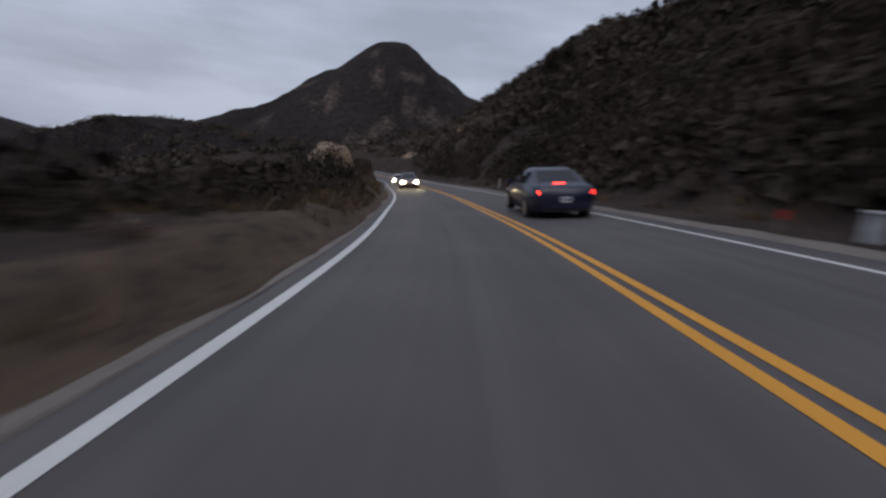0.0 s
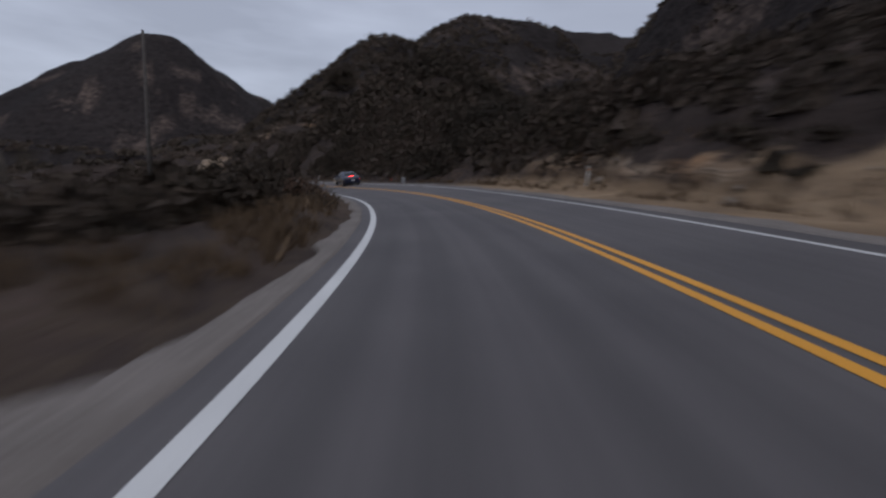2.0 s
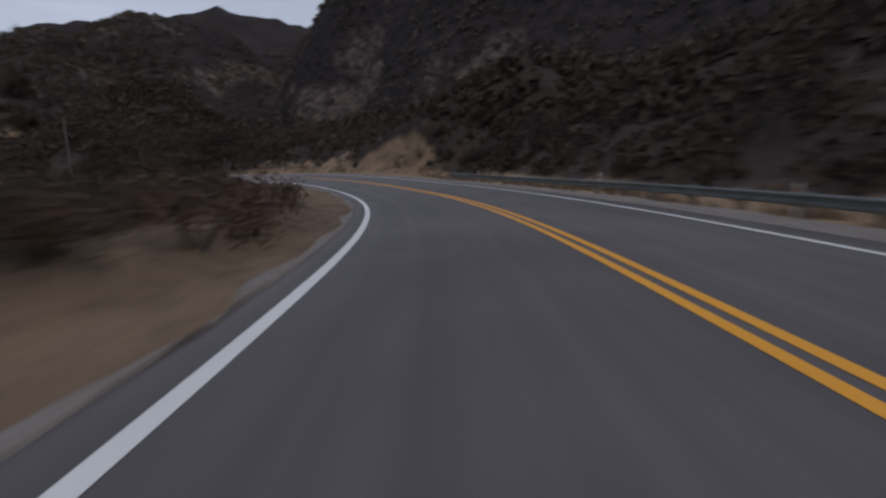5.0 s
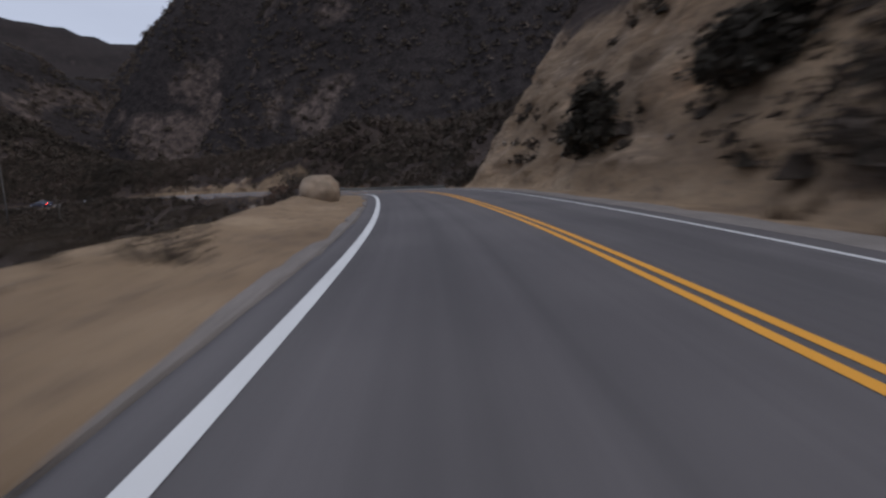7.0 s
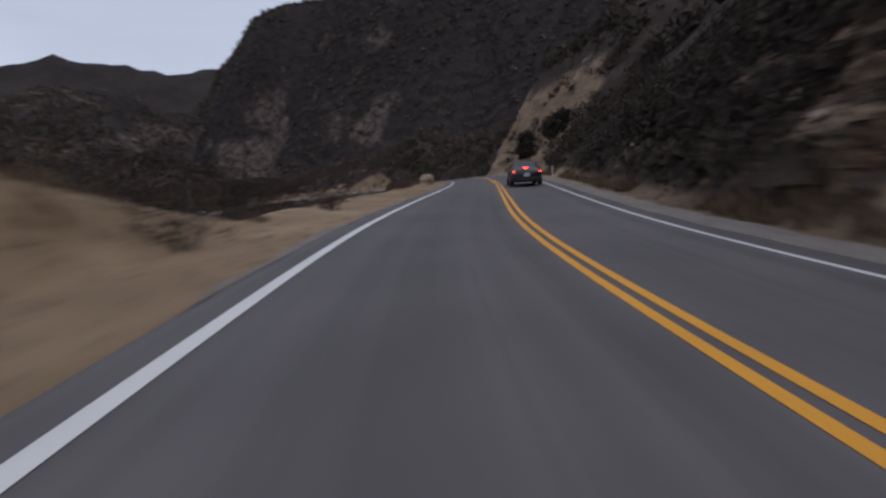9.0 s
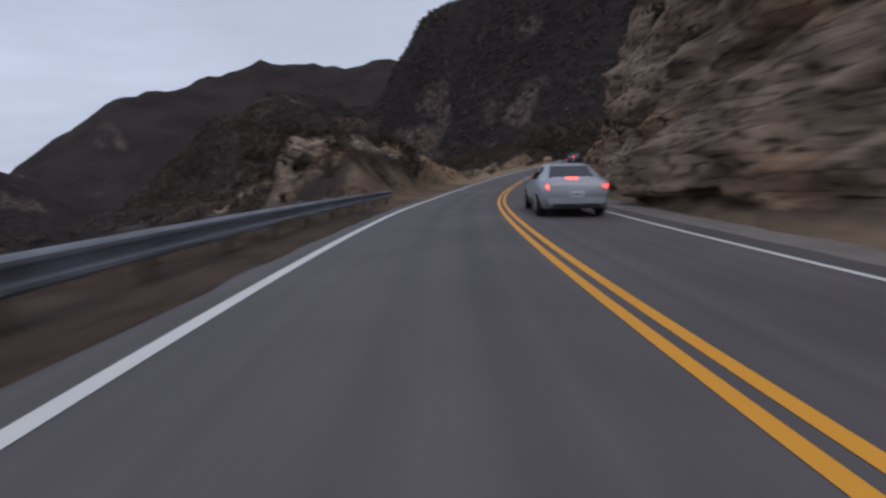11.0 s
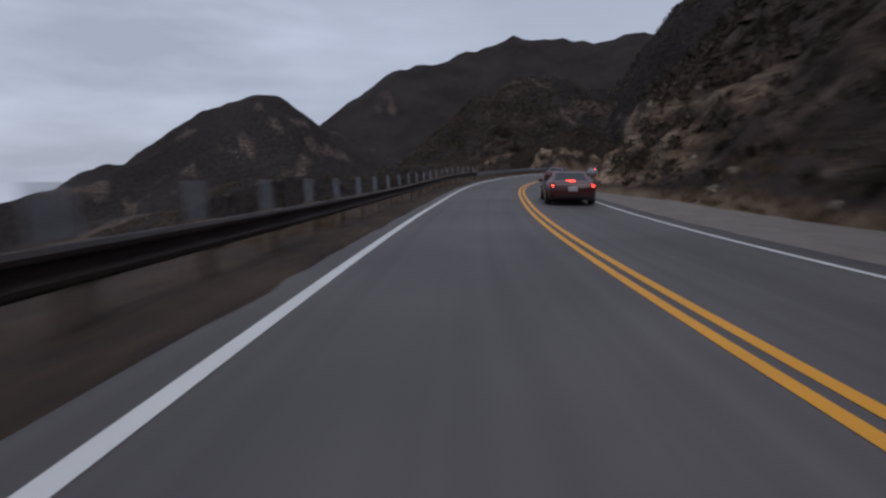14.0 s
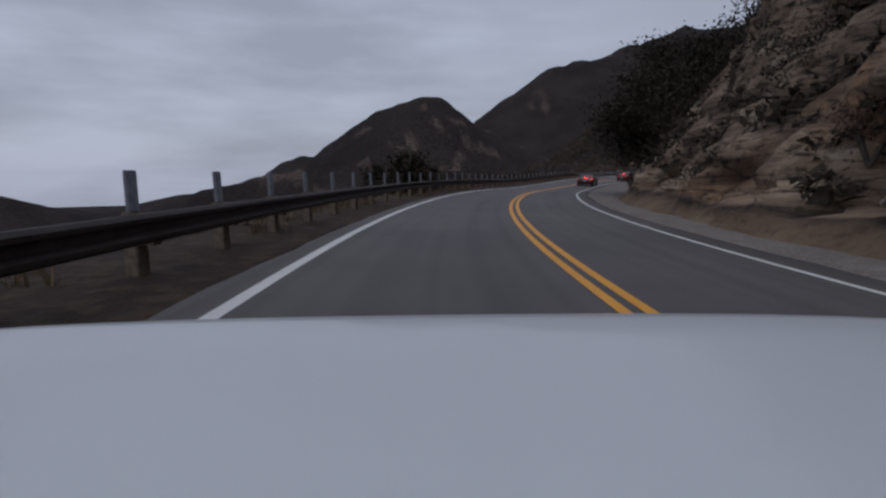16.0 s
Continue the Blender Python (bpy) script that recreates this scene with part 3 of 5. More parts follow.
def slope_sheet(name, side, t0, t1, label):
    taus = np.arange(t0, t1 + 1e-6, 0.028)
    u0 = 3.45 if side > 0 else 3.78
    us = u0 + np.concatenate([np.linspace(0, 5, 22), 5 + np.linspace(0.3, 14, 42), 19 + np.linspace(0.8, 26, 26)])
    tt, uu = np.meshgrid(taus, us, indexing="ij")
    # columns are spread evenly along the climb rather than along the plan
    x, y, _ = place(tt, side * uu)
    z = land(x, y, tt, side * uu)
    hd = at(tt, HEAD)
    rise = z - at(tt, PZ)
    if side > 0:
        foot, cut, high = (np.interp(tt, R_AT, k) for k in (R_FOOT, R_CUT, R_HIGH))
        on = smooth(0.0, 1.2, uu - foot)
        rock = np.interp(tt, R_AT, R_ROCK) * on * (1 - smooth(high * 0.8, high * 1.3, rise + 1.5 * fbm(x / 4, y / 4, 0, 3, 31)))
        crag = fbm(x / 3.2, y / 3.2, z / 2.2, 5, 41, 0.55)
        block = np.abs(fbm(x / 1.7 + 9, y / 1.7, z / 1.1, 3, 55))
        push = rock * (crag * 1.35 - block * 1.3)
        x, y = x + push * np.cos(hd), y + push * np.sin(hd)
        z = z + rock * 0.35 * fbm(x / 1.4, y / 1.4, z / 1.4, 3, 61)
        earth = np.maximum(np.interp(tt, R_AT, R_EARTH) * on * (1 - smooth(high * 0.55, high * 1.0, rise + 0.8 * fbm(x / 3, y / 3, 0, 3, 35))), np.interp(tt, [0, 0.8, 7.0, 7.6], [0.2, 0.75, 0.8, 0.42]) * smooth(-4.6, -3.8, tt) * (1 - smooth(0.2, 1.4, uu - foot)))
    else:
        edge, hump = np.interp(tt, L_AT, L_EDGE), np.interp(tt, L_AT, L_BANK)
        pale = np.interp(tt, [-12, -4.2, -3, -1, 0.5, 1.8, 2.7, 2.95, 3.8, 4.1, 4.6, 5.2, 5.6, 8.8, 9.0, 9.9, 10.2, 19], [0, 0, .28, .32, .32, .26, .26, .4, .44, .36, .40, .46, .9, .9, .4, .4, .28, .24])
        earth = pale * (1 - smooth(0.8, 2.6, uu - edge + fbm(x / 3, y / 3, 0, 3, 71)))
        rock = np.interp(tt, [-12, -3.5, -1.8, -1.5, 8.7, 9.0, 9.75, 10, 19], [.1, .5, .5, .1, .0, .7, .7, .1, .1]) * smooth(0.5, 2.5, uu - edge) * (1 - smooth(10, 20, uu - edge))
        push = rock * fbm(x / 2.5, y / 2.5, z / 2, 4, 45) * 0.9
        z = z + push
    rock = np.maximum(rock, outcrop(x, y) * smooth(9, 13, uu))
    z = z + 0.03 * fbm(x / 0.5, y / 0.5, 0, 2, 81) * smooth(0.3, 1.0, uu - u0)
    z = z - (0.05 * (1 - smooth(0.0, 0.6, uu - foot)) if side > 0 else 0.0)
    z = z - 0.03 * (1 - smooth(0.45, 1.1, uu - u0))
    z[:, -1] -= 2.5
    z[:, 0] -= 0.25
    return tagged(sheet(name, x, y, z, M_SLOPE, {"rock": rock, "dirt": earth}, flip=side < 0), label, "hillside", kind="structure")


slope_sheet("hillside_right", 1, -8.2, 18.5, "tan rock cuts and dark brushy slope above the road")
slope_sheet("hillside_left", -1, -8.2, 18.5, "brown dirt verge and berm falling into the canyon")

# ---------------------------------------------------------------- road
PAVE_L, PAVE_R, LINE_L, LINE_R = -3.92, 3.5, -3.47, 2.87


def ribbon(name, mat, t0, t1, us, dz, step=0.03, skirt=0.0, drift=None):
    taus = np.arange(t0, t1 + 1e-6, step)
    us = np.asarray(us, float)
    if skirt:
        us = np.concatenate([[us[0] - 0.05], us, [us[-1] + 0.05]])
    tt, uu = np.meshgrid(taus, us, indexing="ij")
    lift = np.full(tt.shape, float(dz))
    if skirt:
        lift[:, 0] -= skirt
        lift[:, -1] -= skirt
    if drift is not None:
        uu = uu + drift(tt, uu)
    x, y, z = place(tt, uu, lift)
    return sheet(name, x, y, z, mat, lane=(at(tt, STATION), uu))


def ragged(tt, uu):
    s = at(tt, STATION)
    k = np.where(uu < PAVE_L + 0.02, 0.05, 0) + np.where(uu > PAVE_R - 0.02, 0.05, 0)
    return k * fbm(s / 0.7, uu * 0, 0, 4, 12)


road = tagged(ribbon("road", M_ROAD, -8.2, 18.8, [PAVE_L, -3.8, LINE_L, -2.7, -1.8, -0.9, 0, 0.9, 1.8, 2.7, LINE_R, PAVE_R], 0.0, skirt=0.4, drift=ragged),
              "grey worn two-lane asphalt mountain road", "road", kind="structure")


def stripe(name, mat, u, width, label):
    ob = ribbon(name, mat, -8.2, 18.7, [u - width / 2, u, u + width / 2], 0.005, 0.03)
    return tagged(ob, label, "road marking", kind="structure")


stripe("edge_line_1", M_WHITE, LINE_L, 0.15, "solid white edge line painted on asphalt")
stripe("edge_line_2", M_WHITE, LINE_R, 0.11, "thin solid white edge line painted on asphalt")
stripe("centre_line_1", M_YELLOW, -0.115, 0.12, "solid yellow centre line, one of a pair")
stripe("centre_line_2", M_YELLOW, 0.115, 0.12, "solid yellow centre line, one of a pair")


def verge(name, side, t0, t1, inner, outer, label):
    taus = np.arange(t0, t1 + 1e-6, 0.02)
    f = np.linspace(0, 1, 9)
    tt, ff = np.meshgrid(taus, f, indexing="ij")
    a, b = np.interp(tt, [k for k, _ in inner], [v for _, v in inner]), np.interp(tt, [k for k, _ in outer], [v for _, v in outer])
    uu = a + (b - a) * ff
    s = at(tt, STATION)
    uu = uu + ff * 0.18 * fbm(s / 1.6, 0 * s, 0, 4, 19)
    x, y, z = place(tt, side * uu, 0.025 + 0.012 * fbm(s, uu * 2, 0, 3, 4))
    z[:, 0] -= 0.05
    z[:, -1] -= 0.12
    return tagged(sheet(name, x, y, z, M_GRAVEL, flip=side < 0), label, "verge", kind="structure")


verge("verge_right", 1, -6, 18.5, [(-12, 3.47), (19, 3.47)], [(-1, 4.1), (6, 4.4), (8.7, 4.5), (12.4, 4.7), (12.9, 6.7), (14.1, 6.9), (14.6, 4.9), (19, 4.7)], "grey gravel shoulder along the asphalt edge")
verge("verge_left", -1, -1.5, 8.8, [(-2, 3.78), (2.6, 3.78), (2.8, 3.9), (19, 3.9)], [(-1.5, 3.84), (0.2, 4.12), (1.86, 4.28), (1.97, 7.2), (2.34, 7.4), (2.46, 4.5), (2.75, 4.15), (4.4, 4.1), (8.6, 4.06), (8.8, 3.94)], "pale compacted gravel strip beside the asphalt")

# ---------------------------------------------------------------- guardrails
BEAM = [(-0.02, 0.155), (0.03, 0.15), (0.075, 0.115), (0.075, 0.075), (0.01, 0.03), (0.01, -0.03), (0.075, -0.075), (0.075, -0.115), (0.03, -0.15), (-0.02, -0.155)]


def guardrail(t0, t1, u, mat, label, tall, flip, level=0.535):
    """W-beam panels on posts; the posts stand clear above the beam by 'tall'."""
    s0, s1 = float(at(t0, STATION)), float(at(t1, STATION))
    x, y, z = (float(k) for k in place(t0, u))
    rail = tagged(new("guardrail", None), label, "guardrail")
    rail.matrix_world = Matrix.Translation((x, y, z))
    n = int((s1 - s0) / 1.905) // 2 * 2
    face = 1 if flip else -1
    post = bmesh.new()
    box(post, 0, 0, level - 0.555, 0.15, 0.2, 1.4, 0.012)
    first = None
    block_at, cap_at = pose(face * 0.16, 0, level - 0.035), pose(0, 0, level + 0.145 + tall / 2)
    for k in range(n + 1):
        tau = float(np.interp(s0 + k * 1.905, STATION, TAU))
        px, py, pz = (float(v) for v in place(tau, u - face * 0.28))
        m = Matrix.Translation((px - x, py - y, pz - z)) @ pose(0, 0, 0, random.uniform(-1.2, 1.2), random.uniform(-1.2, 1.2), math.degrees(float(at(tau, HEAD))))
        if first is None:
            first = part("post", post, M_POST, rail)
            ob = first
            bl = bmesh.new()
            box(bl, 0, 0, 0, 0.17, 0.15, 0.34, 0.01)
            block = part("block", bl, M_POST, ob)
            block.matrix_local = block_at
            cp = bmesh.new()
            box(cp, 0, 0, 0, 0.05, 0.17, tall, 0.012)
            cap = part("marker", cp, M_CAP, ob, "pale grey post top")
            cap.matrix_local = cap_at
        else:
            ob = new("post", first.data)
            ob.parent = rail
            b2 = new("block", block.data)
            b2.parent, b2.matrix_local = ob, block_at
            c2 = new("marker", cap.data)
            c2.parent, c2.matrix_local = ob, cap_at
        ob.matrix_local = m
    for k in range(0, n, 2):
        bm = bmesh.new()
        rows = []
        for j in range(5):
            tau = float(np.interp(s0 + k * 1.905 + j * 0.9526 + (0.06 if j == 4 else 0), STATION, TAU))
            row = []
            for out, up in BEAM:
                px, py, pz = (float(v) for v in place(tau, u + face * (out + (0.004 if j == 4 else 0))))
                row.append(bm.verts.new((px - x, py - y, pz - z + level + up)))
            rows.append(row)
        for a, b in zip(rows, rows[1:]):
            for i in range(len(BEAM) - 1):
                bm.faces.new((a[i], a[i + 1], b[i + 1], b[i]))
        bmesh.ops.solidify(bm, geom=bm.faces[:], thickness=0.006)
        part("beam", bm, mat, rail, soft=False)
    return float(np.interp(s0 + n * 1.905, STATION, TAU))


rail_end = guardrail(9.95, 11.93, -4.68, M_BLUE, "pale grey steel guardrail on short posts where the drop begins", 0.04, True, 0.44)
guardrail(rail_end + 0.006, 17.9, -4.68, M_RAIL, "dark weathered steel guardrail on tall posts above the canyon", 0.44, True)
guardrail(3.06, 4.75, 6.75, M_GALV, "grey-green galvanised guardrail on the outside of the bend", 0.05, False, 0.04)

# ---------------------------------------------------------------- plants


def shrub_meshes(seed, leaf, spread, height, quads, size):
    """Branches and leaves of one shrub about spread wide; the leaves sit in tufts with gaps between."""
    rnd = random.Random(seed)
    wood, tufts = bmesh.new(), []
    for k in range(7):
        a, tilt = rnd.uniform(0, 6.28), rnd.uniform(0.25, 1.0)
        reach = rnd.uniform(0.55, 1.0)
        end = Vector((math.cos(a) * spread / 2 * reach * tilt, math.sin(a) * spread / 2 * reach * tilt, height * reach * (1.05 - 0.45 * tilt)))
        mid = end * 0.5 + Vector((rnd.uniform(-.1, .1), rnd.uniform(-.1, .1), 0.06 * height))
        tube(wood, [(0, 0, -0.15), mid, end], [0.035 * height, 0.022 * height, 0.006], 5)
        tufts += [end, mid * 1.1, end * 0.8 + Vector((rnd.uniform(-.2, .2), rnd.uniform(-.2, .2), rnd.uniform(-.1, .2))) * spread * 0.5]
    for _ in range(8):
        a, r = rnd.uniform(0, 6.28), spread / 2 * math.sqrt(rnd.random())
        tufts.append(Vector((math.cos(a) * r, math.sin(a) * r, height * rnd.uniform(0.12, 0.75) * (1.1 - r / spread))))
    v, f = [], []
    for _ in range(quads):
        c = rnd.choice(tufts)
        p = c + Vector((rnd.gauss(0, 1), rnd.gauss(0, 1), rnd.gauss(0, 0.8))) * spread * 0.085
        if p.z < 0.02:
            p.z = rnd.uniform(0.02, 0.2)
        d = Vector((rnd.gauss(0, 1), rnd.gauss(0, 1), rnd.gauss(0.5, 0.8))).normalized()
        s = d.orthogonal().normalized()
        s.rotate(Matrix.Rotation(rnd.uniform(0, 6.28), 3, d))
        w = s.cross(d)
        ln, wd = size * rnd.uniform(0.6, 1.4), size * rnd.uniform(0.3, 0.6)
        b = len(v)
        v += [p, p + w * ln * 0.5 + s * wd * 0.5, p + w * ln, p + w * ln * 0.5 - s * wd * 0.5]
        f.append((b, b + 1, b + 2, b + 3))
    return wood, mesh_from("foliage", v, f, [leaf], soft=False)


def shrub(seed, leaf, spread, height, quads, size, label, category="shrub", name="shrub"):
    thing = tagged(new(name, None), label, category, "roadside brush")
    wood, me = shrub_meshes(seed, leaf, spread, height, quads, size)
    part("stem", wood, M_BARK, thing)
    fo = new("foliage", me)
    fo.parent = thing
    return thing


KINDS = [
    (M_LEAF, 1.6, 1.2, 440, 0.105, "dark grey-green sagebrush on the slope"),
    (M_LEAF, 2.4, 1.7, 640, 0.125, "dense dark chaparral bush on the hillside"),
    (M_DRY, 1.5, 1.1, 380, 0.098, "dry red-brown brush beside the road"),
    (M_DRY, 0.8, 0.5, 230, 0.07, "small tuft of dry buckwheat on dirt"),
    (M_OAK, 3.2, 2.6, 950, 0.145, "large dark scrub oak bush on the slope"),
    (M_LEAF, 1.1, 0.8, 320, 0.083, "low grey sage tuft on bare ground"),
]


def ground_at(tau, u):
    x, y, _ = place(np.array([tau]), np.array([u]))
    return float(x[0]), float(y[0]), float(land(x, y, np.array([tau]), np.array([u]))[0])


originals = {}


def plant(kind, tau, u, scale=1.0, sink=0.08):
    x, y, z = ground_at(tau, u)
    m = pose(x, y, z - sink, random.uniform(-8, 8), random.uniform(-8, 8), random.uniform(0, 360))
    if kind not in originals:
        leaf, spread, high, quads, size, label = KINDS[kind]
        originals[kind] = shrub(100 + kind, leaf, spread, high, quads, size, label)
        ob = originals[kind]
        ob.matrix_world = m
    else:
        ob = copy_thing(originals[kind], m)
    ob.scale = (scale, scale, scale * random.uniform(0.85, 1.15))
    return ob


rnd = random.Random(7)
# brush on the left bank, the bends and the canyon rim
for tau0, tau1, n, ua, ub, kinds in (
        (-3.4, 1.6, 60, 6.6, 12, (0, 2, 0, 1, 1, 4)), (-3.2, 1.2, 40, 5.0, 7.4, (2, 5, 0, 3, 2)), (1.6, 4.4, 14, 7.6, 12, (0, 1, 2, 5)), (2.2, 4.4, 9, 5.6, 8, (3, 5, 3)),
        (4.15, 5.3, 40, 5.3, 8.2, (2, 2, 0, 1, 2)), (4.3, 5.6, 34, 6.6, 10, (2, 0, 2, 5)), (5.3, 8.8, 14, 5.4, 7.4, (3, 5)), (5.3, 8.8, 14, 8.0, 11, (0, 1, 2)),
        (8.9, 9.95, 34, 6.3, 14, (1, 0, 4, 5, 1)), (9.9, 17.5, 26, 6.4, 11, (0, 2, 3, 5, 1)), (12.5, 15.5, 5, 6.5, 9, (1, 4))):
    for _ in range(int(n * 0.72)):
        plant(rnd.choice(kinds), rnd.uniform(tau0, tau1), -rnd.uniform(ua, ub), rnd.uniform(0.65, 1.25))
# brush on the right slope
for tau0, tau1, n, ua, ub, kinds in (
        (-4.0, -0.4, 30, 7.2, 12, (1, 4, 0, 2, 4)), (-0.4, 2.6, 14, 9, 14, (1, 0, 4, 2)), (-0.4, 2.0, 16, 6.8, 9.5, (2, 5, 0, 1)),
        (2.6, 4.9, 12, 9.5, 14, (1, 4, 2, 0)), (4.9, 6.5, 4, 17, 20, (1, 4)), (4.9, 6.5, 7, 8.5, 14, (5, 3, 0)),
        (6.4, 9.0, 70, 5.9, 13, (0, 1, 4, 1)), (9.0, 12.6, 18, 6.0, 12, (5, 0, 3)), (12.4, 14.4, 22, 7.6, 12, (0, 1, 5, 2)), (11.2, 12.6, 16, 5.6, 8.5, (1, 0, 4, 0)), (14.4, 17.5, 44, 6.0, 11, (0, 4, 1, 2))):
    for _ in range(int(n * 0.72)):
        pick = rnd.choice(kinds), rnd.uniform(tau0, tau1), rnd.uniform(ua, ub), rnd.uniform(0.7, 1.3)
        if not (1.95 < pick[1] < 2.75 and pick[2] < 11.5):             # the tan cut is bare
            plant(*pick)
for kind, tau, u, size in ((0, 2.5, 7.0, 1.0), (2, 2.44, 7.7, 1.1), (1, 2.58, 8.6, 0.9)):
    plant(kind, tau, u, size)


def tree(seed, tau, u, height, crown, label, leaf=M_OAK, sink=0.2, lean=0.0, low=0.3, taper=0.6, leafy=5200, leaf_size=0.3):
    r = random.Random(seed)
    x, y, z = ground_at(tau, u)
    thing = tagged(new("tree", None), label, "tree")
    thing.matrix_world = pose(x, y, z - sink)
    wood, tips = bmesh.new(), []
    top = Vector((lean, 0, height * 0.8))
    trunk = [Vector((0, 0, 0)), Vector((lean * .2 + .1, .05, height * .25)), Vector((lean * .55, -.06, height * .5)), top]
    tube(wood, trunk, [height * 0.035, height * 0.028, height * 0.018, height * 0.006], 8)
    for k in range(14 if low > 0.2 else 26):
        f = r.uniform(low, 0.95)
        p = trunk[1].lerp(top, f) if low > 0.2 else trunk[0].lerp(top, f)
        a = r.uniform(0, 6.28)
        e = p + Vector((math.cos(a), math.sin(a), r.uniform(0.1, 0.7))) * crown * r.uniform(0.35, 0.6) * (1.15 - taper * f)
        tube(wood, [p, p.lerp(e, 0.5) + Vector((0, 0, 0.1)), e], [height * 0.012, height * 0.007, 0.008], 5)
        tips += [e, p.lerp(e, 0.65), p.lerp(e, 0.85) + Vector((r.gauss(0, .3), r.gauss(0, .3), r.gauss(0, .2)))]
    tips.append(top)
    part("trunk", wood, M_BARK, thing)
    v, f = [], []
    for _ in range(leafy):
        c = r.choice(tips)
        p = c + Vector((r.gauss(0, 1), r.gauss(0, 1), r.gauss(0, 0.75))) * crown * 0.085
        d = Vector((r.gauss(0, 1), r.gauss(0, 1), r.gauss(0.4, 0.8))).normalized()
        s = d.orthogonal().normalized()
        s.rotate(Matrix.Rotation(r.uniform(0, 6.28), 3, d))
        w = s.cross(d)
        ln, wd = leaf_size * r.uniform(0.6, 1.4), leaf_size * 0.63 * r.uniform(0.6, 1.3)
        b = len(v)
        v += [p, p + w * ln * 0.5 + s * wd * 0.5, p + w * ln, p + w * ln * 0.5 - s * wd * 0.5]
        f.append((b, b + 1, b + 2, b + 3))
    fo = new("crown", mesh_from("crown", v, f, [leaf], soft=False))
    fo.parent = thing
    return thing


tree(1, 14.42, 7.6, 7.0, 6.4, "dark oak tree leaning over the rock cut", low=0.1, taper=0.5, leafy=15000, leaf_size=0.2)
tree(2, 14.15, 9.2, 8.0, 6.8, "dark oak tree above the gravel turnout", low=0.1, taper=0.5, leafy=15000, leaf_size=0.2)
tree(8, 13.9, 10.0, 8.5, 6.8, "broad dark oak among the brush above the turnout", leafy=12000, leaf_size=0.2)
tree(11, -5.7, 37.0, 8.5, 8.0, "broad dark oak on the edge of the hill", low=0.1, leaf=M_LEAF, taper=0.5, leafy=9000, leaf_size=0.32)
tree(12, -6.2, 48.5, 7.5, 7.5, "broad dark oak on the edge of the hill", leaf=M_LEAF, low=0.1, taper=0.5, leafy=8000, leaf_size=0.32)
tree(13, -6.6, 58.4, 7.5, 8.0, "broad dark oak on the edge of the hill", leaf=M_LEAF, low=0.1, taper=0.5, leafy=8000, leaf_size=0.32)
tree(3, 5.82, 7.3, 4.8, 2.6, "slim dark conifer-like tree on the tan scree", low=0.04, taper=0.95)
tree(4, 6.22, 8.9, 2.8, 3.2, "round dark bush-like tree high on the tan scree", low=0.04, taper=0.5)
tree(5, 14.62, -6.6, 2.7, 2.4, "dark tree growing close behind the guardrail", low=0.1, leafy=1500)
tree(7, 14.42, -8.0, 4.4, 3.6, "round dark tree behind the guardrail", low=0.1, leafy=3400)
tree(24, 14.74, -6.7, 2.5, 2.2, "thin dark tree close behind the guardrail", low=0.1, leafy=900)
tree(25, 14.6, -8.4, 3.9, 2.6, "thin dark tree rising behind the guardrail", low=0.1, leafy=1500)
tree(9, 13.9, -11.0, 5.5, 4.0, "dark tree below the guardrail")
tree(6, 10.1, -14.0, 6.5, 4.5, "dark oak at the head of the guardrail")

# brush too dense to count: lumps of chaparral over the slopes
tmp = bmesh.new()
bmesh.ops.create_cone(tmp, segments=5, radius1=1.0, radius2=0.35, depth=1.2, cap_ends=False)
tmp.faces.new([v for v in tmp.verts if v.co.z > 0])
bmesh.ops.triangulate(tmp, faces=tmp.faces[:])
tmp.verts.ensure_lookup_table()
BALL = np.array([v.co[:] for v in tmp.verts])
BALL_F = np.array([[v.index for v in f.verts] for f in tmp.faces])
tmp.free()


def brush_cover(name, xs, ys, zs, sizes, label, seed, sprays, tuft, mat, flat=1.0):
    """Torn lumps of twigs with loose sprays of leaves round them, as one mesh of stuff."""
    n = len(xs)
    g = np.random.RandomState(seed)
    shape = sizes[:, None, None] * np.stack([g.uniform(.8, 1.3, n), g.uniform(.8, 1.3, n), g.uniform(.6, 1.05, n) * flat], -1)[:, None, :]
    base = np.stack([xs, ys, zs + sizes * 0.2 * flat], -1)[:, None, :]
    v = np.repeat(BALL[None], n, 0)
    v = v * (0.55 + g.normal(0, 0.10, v.shape[:2]))[..., None] * shape + base
    f = (BALL_F[None] + (np.arange(n) * len(BALL))[:, None, None]).reshape(-1, 3)
    d = g.normal(0, 1, (n, sprays, 3))
    d[..., 2] = np.abs(d[..., 2]) * 1.1 - 0.15
    d /= np.linalg.norm(d, axis=-1, keepdims=True)
    c = d * g.uniform(0.62, 1.12, (n, sprays, 1)) * shape + base
    w = g.uniform(0.5, 1.1, (n, sprays, 1, 1)) * tuft
    leaf = c[:, :, None, :] + g.normal(0, 1, (n, sprays, 3, 3)) * w
    vv = np.concatenate([v.reshape(-1, 3), leaf.reshape(-1, 3)])
    ff = np.concatenate([f, len(v.reshape(-1, 3)) + np.arange(n * sprays * 3).reshape(-1, 3)])
    me = bpy.data.meshes.new(name)
    me.vertices.add(len(vv))
    me.vertices.foreach_set("co", vv.astype(np.float32).ravel())
    me.loops.add(ff.size)
    me.loops.foreach_set("vertex_index", ff.astype(np.int32).ravel())
    me.polygons.add(len(ff))
    me.polygons.foreach_set("loop_start", np.arange(0, ff.size, 3, dtype=np.int32))
    me.polygons.foreach_set("use_smooth", np.arange(len(ff)) < len(f))
    me.update(calc_edges=True)
    me.materials.append(mat)
    return tagged(new(name, me), label, "brush", kind="stuff")


